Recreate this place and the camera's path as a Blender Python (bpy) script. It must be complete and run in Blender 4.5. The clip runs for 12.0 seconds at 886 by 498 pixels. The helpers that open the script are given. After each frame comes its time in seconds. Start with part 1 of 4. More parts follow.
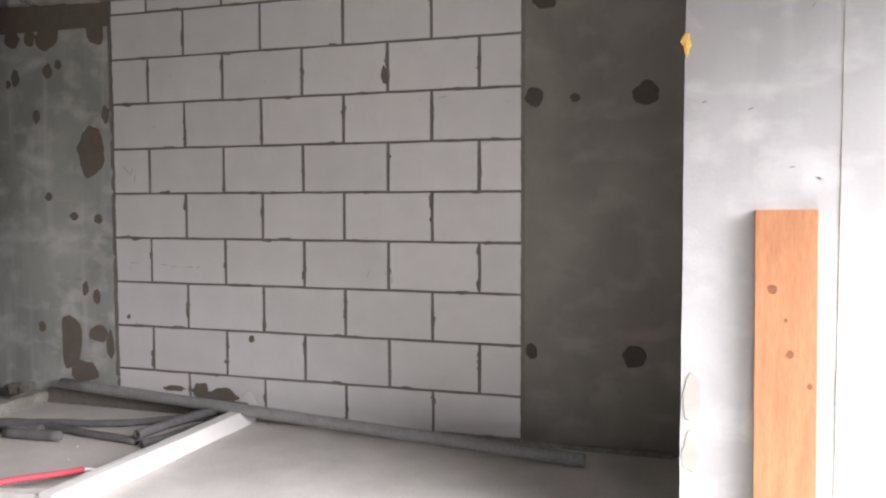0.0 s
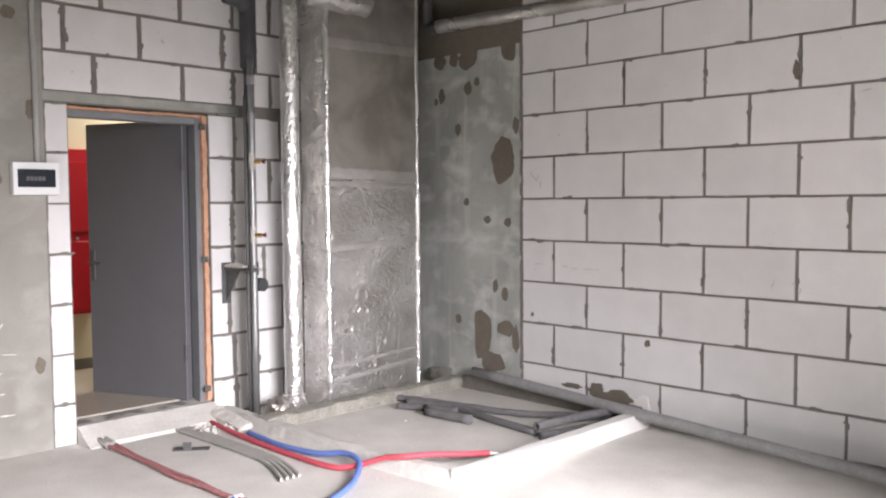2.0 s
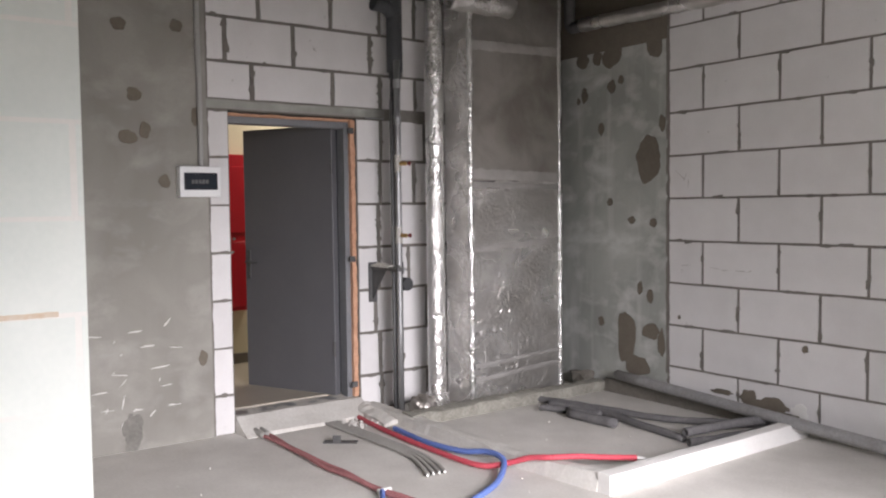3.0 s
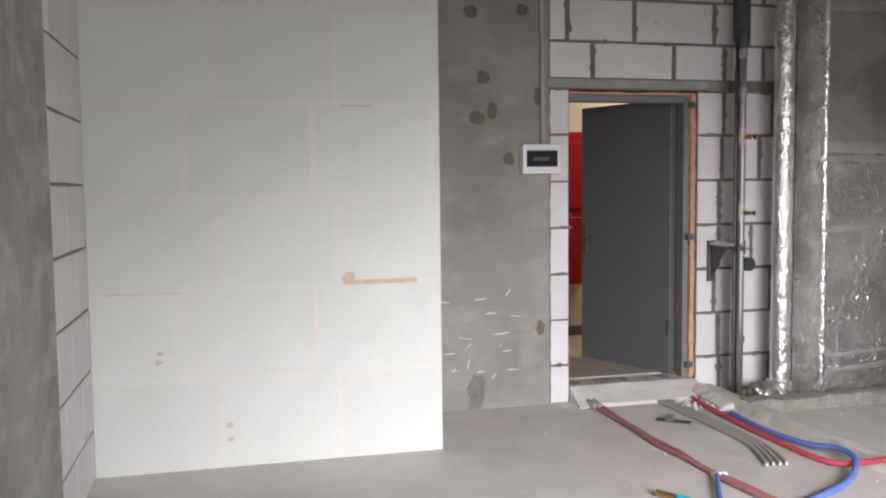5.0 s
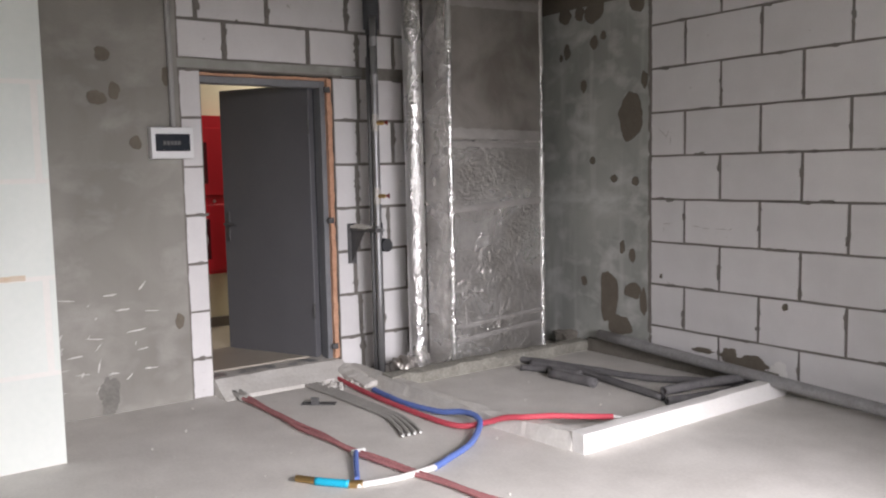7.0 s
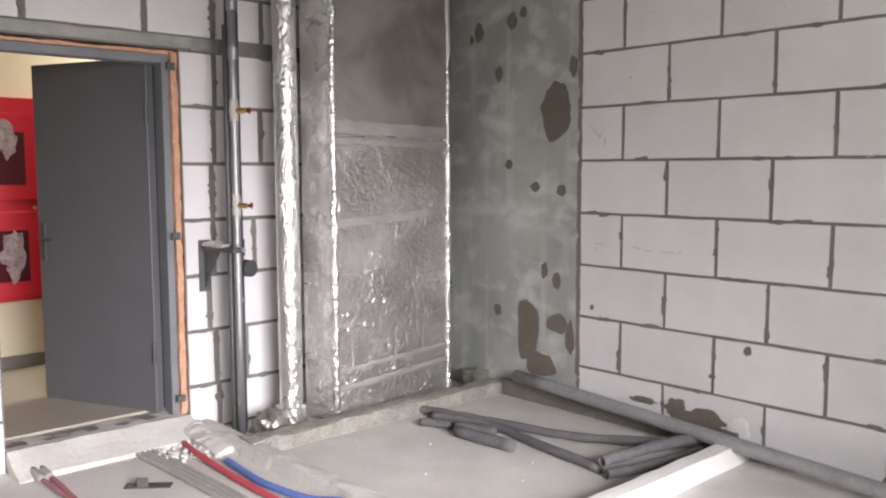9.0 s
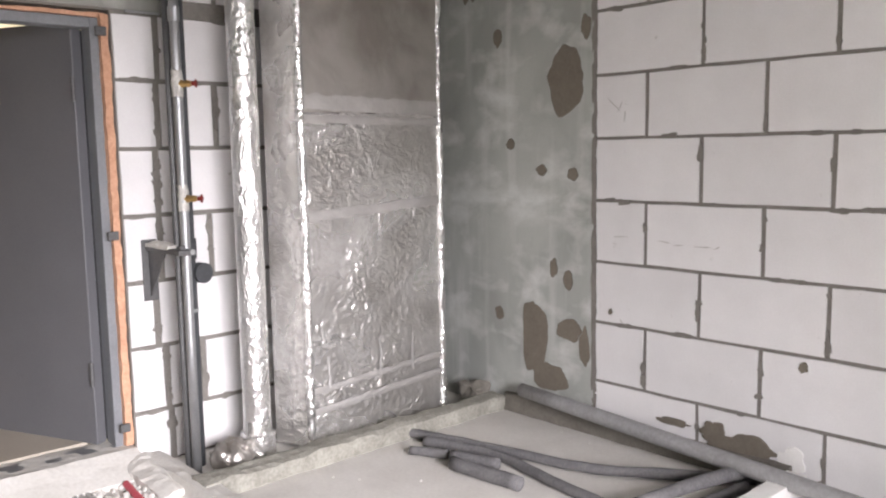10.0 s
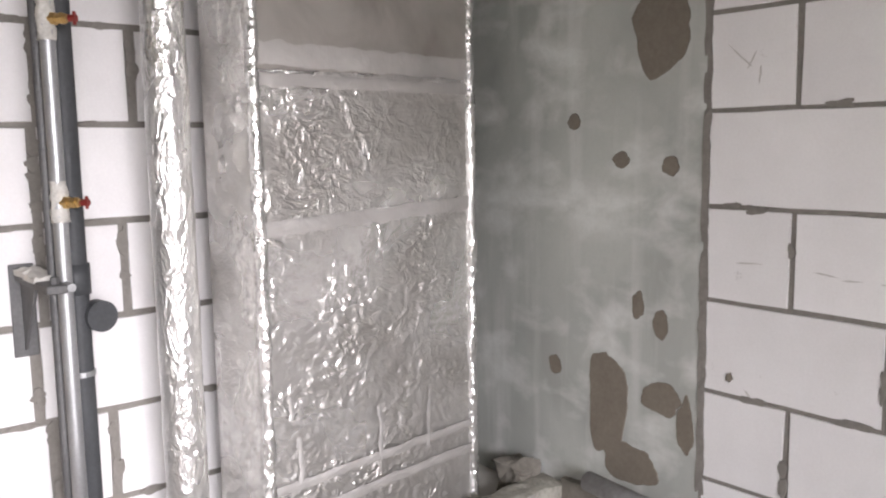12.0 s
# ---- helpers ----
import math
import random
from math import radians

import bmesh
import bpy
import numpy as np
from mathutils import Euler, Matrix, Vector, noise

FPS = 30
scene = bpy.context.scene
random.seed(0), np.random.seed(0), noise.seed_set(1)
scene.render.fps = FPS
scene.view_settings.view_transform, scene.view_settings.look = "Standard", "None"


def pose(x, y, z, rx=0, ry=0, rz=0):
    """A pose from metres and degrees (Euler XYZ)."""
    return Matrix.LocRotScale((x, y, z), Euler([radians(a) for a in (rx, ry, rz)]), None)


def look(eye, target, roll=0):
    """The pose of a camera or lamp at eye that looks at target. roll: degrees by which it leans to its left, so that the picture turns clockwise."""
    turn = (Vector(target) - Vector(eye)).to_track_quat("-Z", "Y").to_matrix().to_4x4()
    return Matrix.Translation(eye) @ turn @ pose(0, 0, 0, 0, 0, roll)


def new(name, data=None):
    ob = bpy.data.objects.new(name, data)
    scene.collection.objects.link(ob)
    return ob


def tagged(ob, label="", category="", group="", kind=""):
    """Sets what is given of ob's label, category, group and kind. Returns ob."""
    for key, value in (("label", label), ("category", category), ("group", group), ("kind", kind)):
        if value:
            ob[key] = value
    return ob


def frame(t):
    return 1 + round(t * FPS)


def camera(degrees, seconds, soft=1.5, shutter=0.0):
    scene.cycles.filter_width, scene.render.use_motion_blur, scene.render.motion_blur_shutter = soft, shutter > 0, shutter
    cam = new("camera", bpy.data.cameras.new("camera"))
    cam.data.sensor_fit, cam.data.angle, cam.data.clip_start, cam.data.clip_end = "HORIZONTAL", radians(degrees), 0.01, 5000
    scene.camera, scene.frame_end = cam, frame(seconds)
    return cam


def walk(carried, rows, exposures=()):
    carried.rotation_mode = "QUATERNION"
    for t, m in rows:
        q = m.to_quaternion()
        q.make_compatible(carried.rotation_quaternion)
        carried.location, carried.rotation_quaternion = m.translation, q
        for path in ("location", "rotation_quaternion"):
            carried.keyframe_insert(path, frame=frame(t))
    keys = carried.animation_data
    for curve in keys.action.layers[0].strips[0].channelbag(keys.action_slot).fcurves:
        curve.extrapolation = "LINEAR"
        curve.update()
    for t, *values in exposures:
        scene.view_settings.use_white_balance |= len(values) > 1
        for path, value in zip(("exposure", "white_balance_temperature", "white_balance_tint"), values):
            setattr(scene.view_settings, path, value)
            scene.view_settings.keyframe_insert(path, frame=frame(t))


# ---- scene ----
cam = camera(55.1, 12.0, soft=2.1)
PATH = [
    (0, (4.034, -4.85, 1.452), (3.395, -2.959, 1.334), -0.2),
    (0.5, (4.036, -4.845, 1.458), (3.168, -3.047, 1.346), -0.6),
    (1, (4.013, -4.866, 1.461), (2.954, -3.173, 1.352), -0.9),
    (1.5, (4.028, -4.854, 1.464), (2.796, -3.283, 1.349), -0.7),
    (2, (4.057, -4.855, 1.471), (2.639, -3.449, 1.362), -0.4),
    (2.5, (4.044, -4.863, 1.466), (2.54, -3.55, 1.36), -0.4),
    (3, (4.02, -4.907, 1.448), (2.399, -3.74, 1.351), -0.7),
    (3.5, (3.995, -4.955, 1.467), (2.248, -3.989, 1.348), -0.3),
    (3.7, (3.995, -4.967, 1.46), (2.191, -4.113, 1.334), -0.2),
    (5.3, (4.074, -4.965, 1.446), (2.133, -4.504, 1.303), -0.7),
    (5.5, (4.076, -4.953, 1.457), (2.151, -4.429, 1.307), -0.6),
    (6, (4.095, -4.89, 1.456), (2.276, -4.072, 1.31), -0.7),
    (6.5, (4.106, -4.836, 1.454), (2.405, -3.797, 1.293), -0.8),
    (7, (4.055, -4.765, 1.431), (2.44, -3.601, 1.245), -1.2),
    (7.2, (3.995, -4.716, 1.422), (2.403, -3.52, 1.23), -1.0),
    (8.8, (3.249, -4.057, 1.443), (1.759, -2.74, 1.232), -0.4),
    (9, (3.124, -3.941, 1.445), (1.653, -2.598, 1.259), -0.2),
    (9.5, (2.868, -3.701, 1.455), (1.432, -2.326, 1.243), -1.5),
    (10, (2.596, -3.391, 1.453), (1.127, -2.054, 1.221), -1.0),
    (10.5, (2.341, -3.155, 1.426), (0.871, -1.818, 1.199), -0.8),
    (11, (2.059, -2.896, 1.416), (0.618, -1.534, 1.15), -1.3),
    (11.5, (1.834, -2.648, 1.419), (0.326, -1.363, 1.146), -0.7),
    (12, (1.567, -2.396, 1.41), (0.034, -1.136, 1.16), -0.9),
]
EXPOSURES = [(0, -0.34), (0.5, -0.2), (1, 0.05), (1.5, 0.2), (2.0, 0.18), (2.5, 0.04), (3.0, -0.4), (3.5, -0.72), (5.5, -0.55), (6.5, -0.7), (7.2, -0.6), (8.8, 0.06), (9.5, 0.24), (10.5, 0.46), (12, 0.36)]
walk(cam, [(t, look(eye, target, roll)) for t, eye, target, roll in PATH], exposures=EXPOSURES)

# ---- light ----
world = bpy.data.worlds.new("sky")
world.use_nodes = True
scene.world = world
wn = world.node_tree.nodes
sky = wn.new("ShaderNodeTexSky")
sky.sky_type, sky.sun_disc = "NISHITA", False
sky.sun_elevation, sky.sun_rotation = radians(40), radians(200)
world.node_tree.links.new(sky.outputs[0], wn["Background"].inputs[0])
wn["Background"].inputs[1].default_value = 0.12


def area(name, m, sx, sy, watts, colour):
    d = bpy.data.lights.new(name, "AREA")
    d.shape, d.size, d.size_y, d.energy, d.color = "RECTANGLE", sx, sy, watts, colour
    ob = new(name, d)
    ob.matrix_world = m
    return ob


# skylight stand-in at the east opening behind the walker, falling downwards; south and corridor lamps are added fill
east = area("skylight_fill", look((6.12, -3.2, 1.75), (-1.2, -2.2, -3.9)), 2.8, 2.1, 350, (1.0, 0.948, 1.0))
# unseen fill added at an assumed south opening to brighten the pier
south = area("skylight_fill", look((5.35, -5.62, 1.75), (4.8, -1.6, 0.3)), 1.2, 2.1, 8, (1.0, 0.948, 1.0))
east.data.spread, south.data.spread = radians(83), radians(64)
# fill added under the corridor ceiling, no fitting known there
area("corridor_fill", look((-2.3, -1.2, 2.75), (-2.3, -1.2, 0)), 0.5, 1.0, 38, (1.0, 0.92, 0.80))

# ---- materials ----
MATS = {}


def mat(name, base, dark=None, rough=0.85, metal=0.0, scale=6.0, fine=90.0, bump=0.3, dist=0.004, vary=0.0, stain=0.5, stretch=(1, 1, 1), spec=0.3, fleck=None):
    """Base colour broken at two scales (stains, grain), with fine relief."""
    if name in MATS:
        return MATS[name]
    m = bpy.data.materials.new(name)
    m.use_nodes = True
    nt = m.node_tree
    n, l = nt.nodes, nt.links
    bs = n["Principled BSDF"]
    bs.inputs["Roughness"].default_value, bs.inputs["Metallic"].default_value = rough, metal
    bs.inputs["Specular IOR Level"].default_value = spec
    dark = dark or tuple(c * 0.75 for c in base)
    geo = n.new("ShaderNodeNewGeometry")
    mp = n.new("ShaderNodeMapping")
    mp.inputs["Scale"].default_value = stretch
    l.new(geo.outputs["Position"], mp.inputs["Vector"])
    big, small = n.new("ShaderNodeTexNoise"), n.new("ShaderNodeTexNoise")
    big.inputs["Scale"].default_value, big.inputs["Detail"].default_value, big.inputs["Roughness"].default_value = scale, 5, 0.6
    small.inputs["Scale"].default_value, small.inputs["Detail"].default_value = fine, 4
    for t in (big, small):
        l.new(mp.outputs[0], t.inputs["Vector"])
    ramp = n.new("ShaderNodeValToRGB")
    ramp.color_ramp.elements[0].position, ramp.color_ramp.elements[1].position = 0.5 - 0.22, 0.5 + 0.22
    ramp.color_ramp.elements[0].color, ramp.color_ramp.elements[1].color = (*dark, 1), (*base, 1)
    mixf = n.new("ShaderNodeMath")
    mixf.operation = "MULTIPLY_ADD"
    mixf.inputs[1].default_value, mixf.inputs[2].default_value = stain, 0
    l.new(big.outputs["Fac"], mixf.inputs[0])
    add = n.new("ShaderNodeMath")
    add.operation = "MULTIPLY_ADD"
    add.inputs[1].default_value = 1 - stain
    l.new(small.outputs["Fac"], add.inputs[0])
    l.new(mixf.outputs[0], add.inputs[2])
    l.new(add.outputs[0], ramp.inputs[0])
    col = ramp.outputs[0]
    if vary:
        info, hsv = n.new("ShaderNodeObjectInfo"), n.new("ShaderNodeHueSaturation")
        mr = n.new("ShaderNodeMapRange")
        mr.inputs["To Min"].default_value, mr.inputs["To Max"].default_value = 1 - vary, 1 + vary
        l.new(info.outputs["Random"], mr.inputs[0])
        l.new(mr.outputs[0], hsv.inputs["Value"])
        l.new(col, hsv.inputs["Color"])
        col = hsv.outputs[0]
    if fleck:
        # sparse pits and scuffs
        f1, mr1, mx = n.new("ShaderNodeTexNoise"), n.new("ShaderNodeMapRange"), n.new("ShaderNodeMix")
        f1.inputs["Scale"].default_value, f1.inputs["Detail"].default_value, f1.inputs["Roughness"].default_value = 13, 9, 0.72
        mr1.inputs["From Min"].default_value, mr1.inputs["From Max"].default_value = 0.65, 0.73
        mx.data_type = "RGBA"
        mx.inputs[7].default_value = (*fleck, 1)
        l.new(geo.outputs["Position"], f1.inputs["Vector"])
        l.new(f1.outputs["Fac"], mr1.inputs[0])
        l.new(mr1.outputs[0], mx.inputs["Factor"])
        l.new(col, mx.inputs[6])
        col = mx.outputs[2]
    l.new(col, bs.inputs["Base Color"])
    bp = n.new("ShaderNodeBump")
    bp.inputs["Strength"].default_value, bp.inputs["Distance"].default_value = bump, dist
    l.new(add.outputs[0], bp.inputs["Height"])
    l.new(bp.outputs[0], bs.inputs["Normal"])
    MATS[name] = m
    return m


def concrete(name, base, dark, pale, scale=1.6, bump=0.2, runs_=0.25, lift=None):
    """Cast concrete: wide clouds, pale laitance, faint vertical runs, pin holes; lift: the height of a pale casting joint."""
    m = bpy.data.materials.new(name)
    m.use_nodes = True
    n, l = m.node_tree.nodes, m.node_tree.links
    bs = n["Principled BSDF"]
    bs.inputs["Roughness"].default_value, bs.inputs["Specular IOR Level"].default_value = 0.8, 0.3
    geo = n.new("ShaderNodeNewGeometry")

    def tex(sc, det, stretch, dist=0.0):
        mp, t = n.new("ShaderNodeMapping"), n.new("ShaderNodeTexNoise")
        mp.inputs["Scale"].default_value = stretch
        t.inputs["Scale"].default_value, t.inputs["Detail"].default_value, t.inputs["Distortion"].default_value = sc, det, dist
        l.new(geo.outputs["Position"], mp.inputs[0])
        l.new(mp.outputs[0], t.inputs["Vector"])
        return t.outputs["Fac"]

    def ramp(src, lo, hi):
        r = n.new("ShaderNodeMapRange")
        r.inputs["From Min"].default_value, r.inputs["From Max"].default_value = lo, hi
        l.new(src, r.inputs[0])
        return r.outputs[0]

    def mix(fac, a, c, amount=1.0):
        x = n.new("ShaderNodeMix")
        x.data_type = "RGBA"
        k = n.new("ShaderNodeMath")
        k.operation = "MULTIPLY"
        k.inputs[1].default_value = amount
        l.new(fac, k.inputs[0])
        l.new(k.outputs[0], x.inputs["Factor"])
        for s_, v_ in ((6, a), (7, c)):
            if isinstance(v_, tuple):
                x.inputs[s_].default_value = (*v_, 1)
            else:
                l.new(v_, x.inputs[s_])
        return x.outputs[2]

    clouds, runs, grain = tex(scale, 6, (1, 1, 0.8), 0.6), tex(4, 5, (2.4, 2.4, 0.22)), tex(70, 4, (1, 1, 1))
    c = mix(ramp(clouds, 0.38, 0.62), dark, base)
    c = mix(ramp(tex(scale * 2.3, 8, (1, 1, 1.5), 0.25), 0.50, 0.70), c, pale, 0.8)
    c = mix(ramp(runs, 0.52, 0.75), c, pale, runs_)
    if lift:
        xyz, off, wave, near = n.new("ShaderNodeSeparateXYZ"), n.new("ShaderNodeMath"), n.new("ShaderNodeMath"), n.new("ShaderNodeMath")
        l.new(geo.outputs["Position"], xyz.inputs[0])
        off.operation, off.inputs[1].default_value = "SUBTRACT", lift
        l.new(xyz.outputs["Z"], off.inputs[0])
        near.operation = "ABSOLUTE"
        l.new(off.outputs[0], near.inputs[0])
        wave.operation = "MULTIPLY"
        l.new(ramp(near.outputs[0], 0.16, 0.0), wave.inputs[0])
        l.new(ramp(tex(5.5, 7, (1, 1, 1.6), 0.4), 0.40, 0.62), wave.inputs[1])
        c = mix(wave.outputs[0], c, pale, 0.75)
    c = mix(ramp(tex(9, 6, (1, 1, 1)), 0.6, 0.8), c, dark, 0.45)
    c = mix(ramp(grain, 0.45, 0.8), c, dark, 0.2)
    l.new(c, bs.inputs["Base Color"])
    bp = n.new("ShaderNodeBump")
    bp.inputs["Strength"].default_value, bp.inputs["Distance"].default_value = bump, 0.004
    l.new(grain, bp.inputs["Height"])
    l.new(bp.outputs[0], bs.inputs["Normal"])
    return m


CONC = concrete("cast_concrete", (0.38, 0.385, 0.352), (0.28, 0.283, 0.258), (0.54, 0.55, 0.52))
CONC_GREEN = concrete("laitance_concrete", (0.435, 0.45, 0.42), (0.325, 0.336, 0.312), (0.66, 0.675, 0.65), runs_=0.45, lift=1.17)
CONC_WARM = concrete("warm_grey_concrete", (0.335, 0.325, 0.295), (0.265, 0.255, 0.23), (0.40, 0.39, 0.36), runs_=0.15)
CONC_PALE = concrete("pale_concrete", (0.36, 0.363, 0.36), (0.295, 0.297, 0.292), (0.46, 0.462, 0.458))
# colour lowered to carry the shade the pier throws on this panel
CONC_SHADED = concrete("shaded_concrete", (0.25, 0.236, 0.213), (0.195, 0.184, 0.165), (0.29, 0.275, 0.25))
SCREED = mat("floor_screed", (0.72, 0.70, 0.66), (0.52, 0.50, 0.465), rough=0.8, scale=2.6, fine=60, bump=0.25, stain=0.7)
CURB = mat("curb_concrete", (0.68, 0.665, 0.63), (0.52, 0.50, 0.46), scale=7, fine=60, bump=0.4)
ROUGHC = mat("rough_mortar", (0.41, 0.40, 0.35), (0.17, 0.162, 0.138), scale=14, fine=70, bump=0.8, dist=0.01)
PATCH = mat("patch_mortar", (0.205, 0.18, 0.145), (0.15, 0.13, 0.104), scale=9, fine=80, bump=0.3)
PATCH_DARK = mat("dark_patch_mortar", (0.10, 0.09, 0.075), (0.07, 0.063, 0.052), scale=9, fine=80, bump=0.3)
DAMP = mat("damp_mortar", (0.22, 0.205, 0.18), (0.13, 0.12, 0.10), scale=10, fine=60, bump=0.7, dist=0.008)
MORTAR = mat("joint_mortar", (0.25, 0.235, 0.215), (0.17, 0.158, 0.14), scale=11, fine=90, bump=0.6)
BLOCK = mat("aerated_block", (0.795, 0.785, 0.785), (0.69, 0.678, 0.675), scale=4, fine=120, bump=0.35, dist=0.003, vary=0.045, stain=0.65, fleck=(0.30, 0.28, 0.25))
GYP = mat("green_gypsum_board", (0.81, 0.84, 0.80), (0.70, 0.75, 0.71), scale=1.3, fine=30, bump=0.05, vary=0.03, stain=0.75)
JOINTW = mat("pinkish_joint_filler", (0.84, 0.83, 0.79), (0.77, 0.775, 0.735), scale=6, fine=40, bump=0.1)
WHITEP = mat("white_plaster_board", (0.85, 0.84, 0.82), (0.76, 0.75, 0.72), scale=6, fine=60, bump=0.15)
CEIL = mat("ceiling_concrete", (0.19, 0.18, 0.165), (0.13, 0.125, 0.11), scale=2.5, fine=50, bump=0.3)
GALV = mat("galvanised_steel", (0.44, 0.45, 0.455), (0.33, 0.335, 0.34), rough=0.42, metal=0.75, scale=12, fine=120, bump=0.05)
STEELD = mat("dark_steel", (0.16, 0.16, 0.16), (0.09, 0.09, 0.09), rough=0.55, metal=0.4, scale=15, bump=0.2)
CASTP = mat("charcoal_plastic_pipe", (0.075, 0.08, 0.085), (0.05, 0.052, 0.055), rough=0.5, scale=9, bump=0.05)
DOORG = mat("grey_door_paint", (0.145, 0.145, 0.155), (0.118, 0.12, 0.128), rough=0.42, scale=3, fine=120, bump=0.05)
FRAMEG = mat("grey_frame_paint", (0.25, 0.26, 0.275), (0.18, 0.187, 0.2), rough=0.5, scale=5, bump=0.06)
RUBBER = mat("black_rubber", (0.018, 0.018, 0.02), rough=0.6)
FOAM = mat("orange_mounting_foam", (0.72, 0.44, 0.30), (0.50, 0.27, 0.17), rough=0.9, scale=18, fine=60, bump=0.8, dist=0.01)
FOAMY = mat("yellow_mounting_foam", (0.75, 0.5, 0.14), (0.6, 0.36, 0.1), rough=0.9, scale=20, bump=0.6)
WHITEPL = mat("white_plastic", (0.82, 0.83, 0.83), (0.78, 0.79, 0.79), rough=0.35, scale=8, bump=0.02, spec=0.5)
SMOKE = mat("smoked_window", (0.035, 0.04, 0.05), (0.02, 0.024, 0.03), rough=0.12, scale=12, bump=0.0, spec=0.6)
GREYPVC = mat("grey_plastic_pipe", (0.36, 0.36, 0.36), (0.22, 0.215, 0.21), rough=0.55, scale=12, fine=60, bump=0.1)
GREYCOND = mat("grey_conduit", (0.46, 0.45, 0.425), (0.32, 0.31, 0.285), rough=0.6, scale=25, bump=0.15)
GREYPIPE = mat("pale_grey_conduit", (0.46, 0.455, 0.44), (0.36, 0.355, 0.34), rough=0.5, scale=20, bump=0.05)
INSUL = mat("dark_foam_insulation", (0.19, 0.185, 0.185), (0.09, 0.088, 0.09), rough=0.9, scale=16, fine=90, bump=0.5)
REDH = mat("red_sleeve", (0.62, 0.09, 0.125), (0.46, 0.075, 0.095), rough=0.5, scale=20, bump=0.1)
REDD = mat("dusty_red_sleeve", (0.48, 0.22, 0.22), (0.29, 0.115, 0.12), rough=0.7, scale=25, bump=0.2)
BLUEH = mat("blue_sleeve", (0.15, 0.23, 0.56), (0.10, 0.16, 0.42), rough=0.5, scale=20, bump=0.1)
CYANT = mat("cyan_tube", (0.02, 0.42, 0.62), (0.015, 0.34, 0.5), rough=0.4, scale=15, bump=0.02)
WHITET = mat("white_tube", (0.8, 0.8, 0.77), rough=0.4, scale=15, bump=0.02)
THREAD = mat("sealing_thread", (0.62, 0.61, 0.57), (0.38, 0.37, 0.34), rough=0.8, scale=40, fine=120, bump=0.5)
BRASS = mat("brass", (0.62, 0.42, 0.18), (0.45, 0.3, 0.12), rough=0.3, metal=0.9, scale=30, bump=0.05)
REDK = mat("red_valve_cap", (0.20, 0.025, 0.02), rough=0.4)
WOOD = mat("raw_pine_board", (0.39, 0.185, 0.09), (0.24, 0.105, 0.05), rough=0.65, scale=5, fine=45, bump=0.15, stretch=(6, 6, 0.5))
KNOT = mat("wood_knot", (0.20, 0.085, 0.04), (0.12, 0.05, 0.025), rough=0.7, scale=60)
CREAM = mat("cream_wall_paint", (0.72, 0.66, 0.50), (0.66, 0.60, 0.45), rough=0.7, scale=3, bump=0.05)
TILE = mat("beige_floor_tile", (0.50, 0.455, 0.385), (0.42, 0.38, 0.32), rough=0.4, scale=4, bump=0.03)
SKIRT = mat("taupe_skirting", (0.20, 0.175, 0.15), rough=0.5)
REDC = mat("red_cabinet_paint", (0.50, 0.01, 0.024), (0.43, 0.008, 0.018), rough=0.35, scale=5, bump=0.02, spec=0.5)
BAG = mat("clear_plastic_wrap", (0.48, 0.41, 0.41), (0.14, 0.07, 0.075), rough=0.3, scale=16, fine=40, bump=0.8)
PANE = mat("dark_red_glazing", (0.09, 0.012, 0.018), (0.045, 0.006, 0.01), rough=0.2, scale=7, bump=0.02, spec=0.5)
RUST = mat("rust_stain", (0.64, 0.49, 0.33), (0.70, 0.66, 0.57), scale=16, fine=60, bump=0.02)
SPLASH = mat("lime_splash", (0.78, 0.77, 0.74), scale=30)
SCUFF = mat("pencil_scuff", (0.56, 0.54, 0.52), (0.44, 0.42, 0.40), scale=60)
SOOT = mat("soot_smear", (0.16, 0.155, 0.14), (0.27, 0.262, 0.24), scale=12, fine=50, bump=0.1)


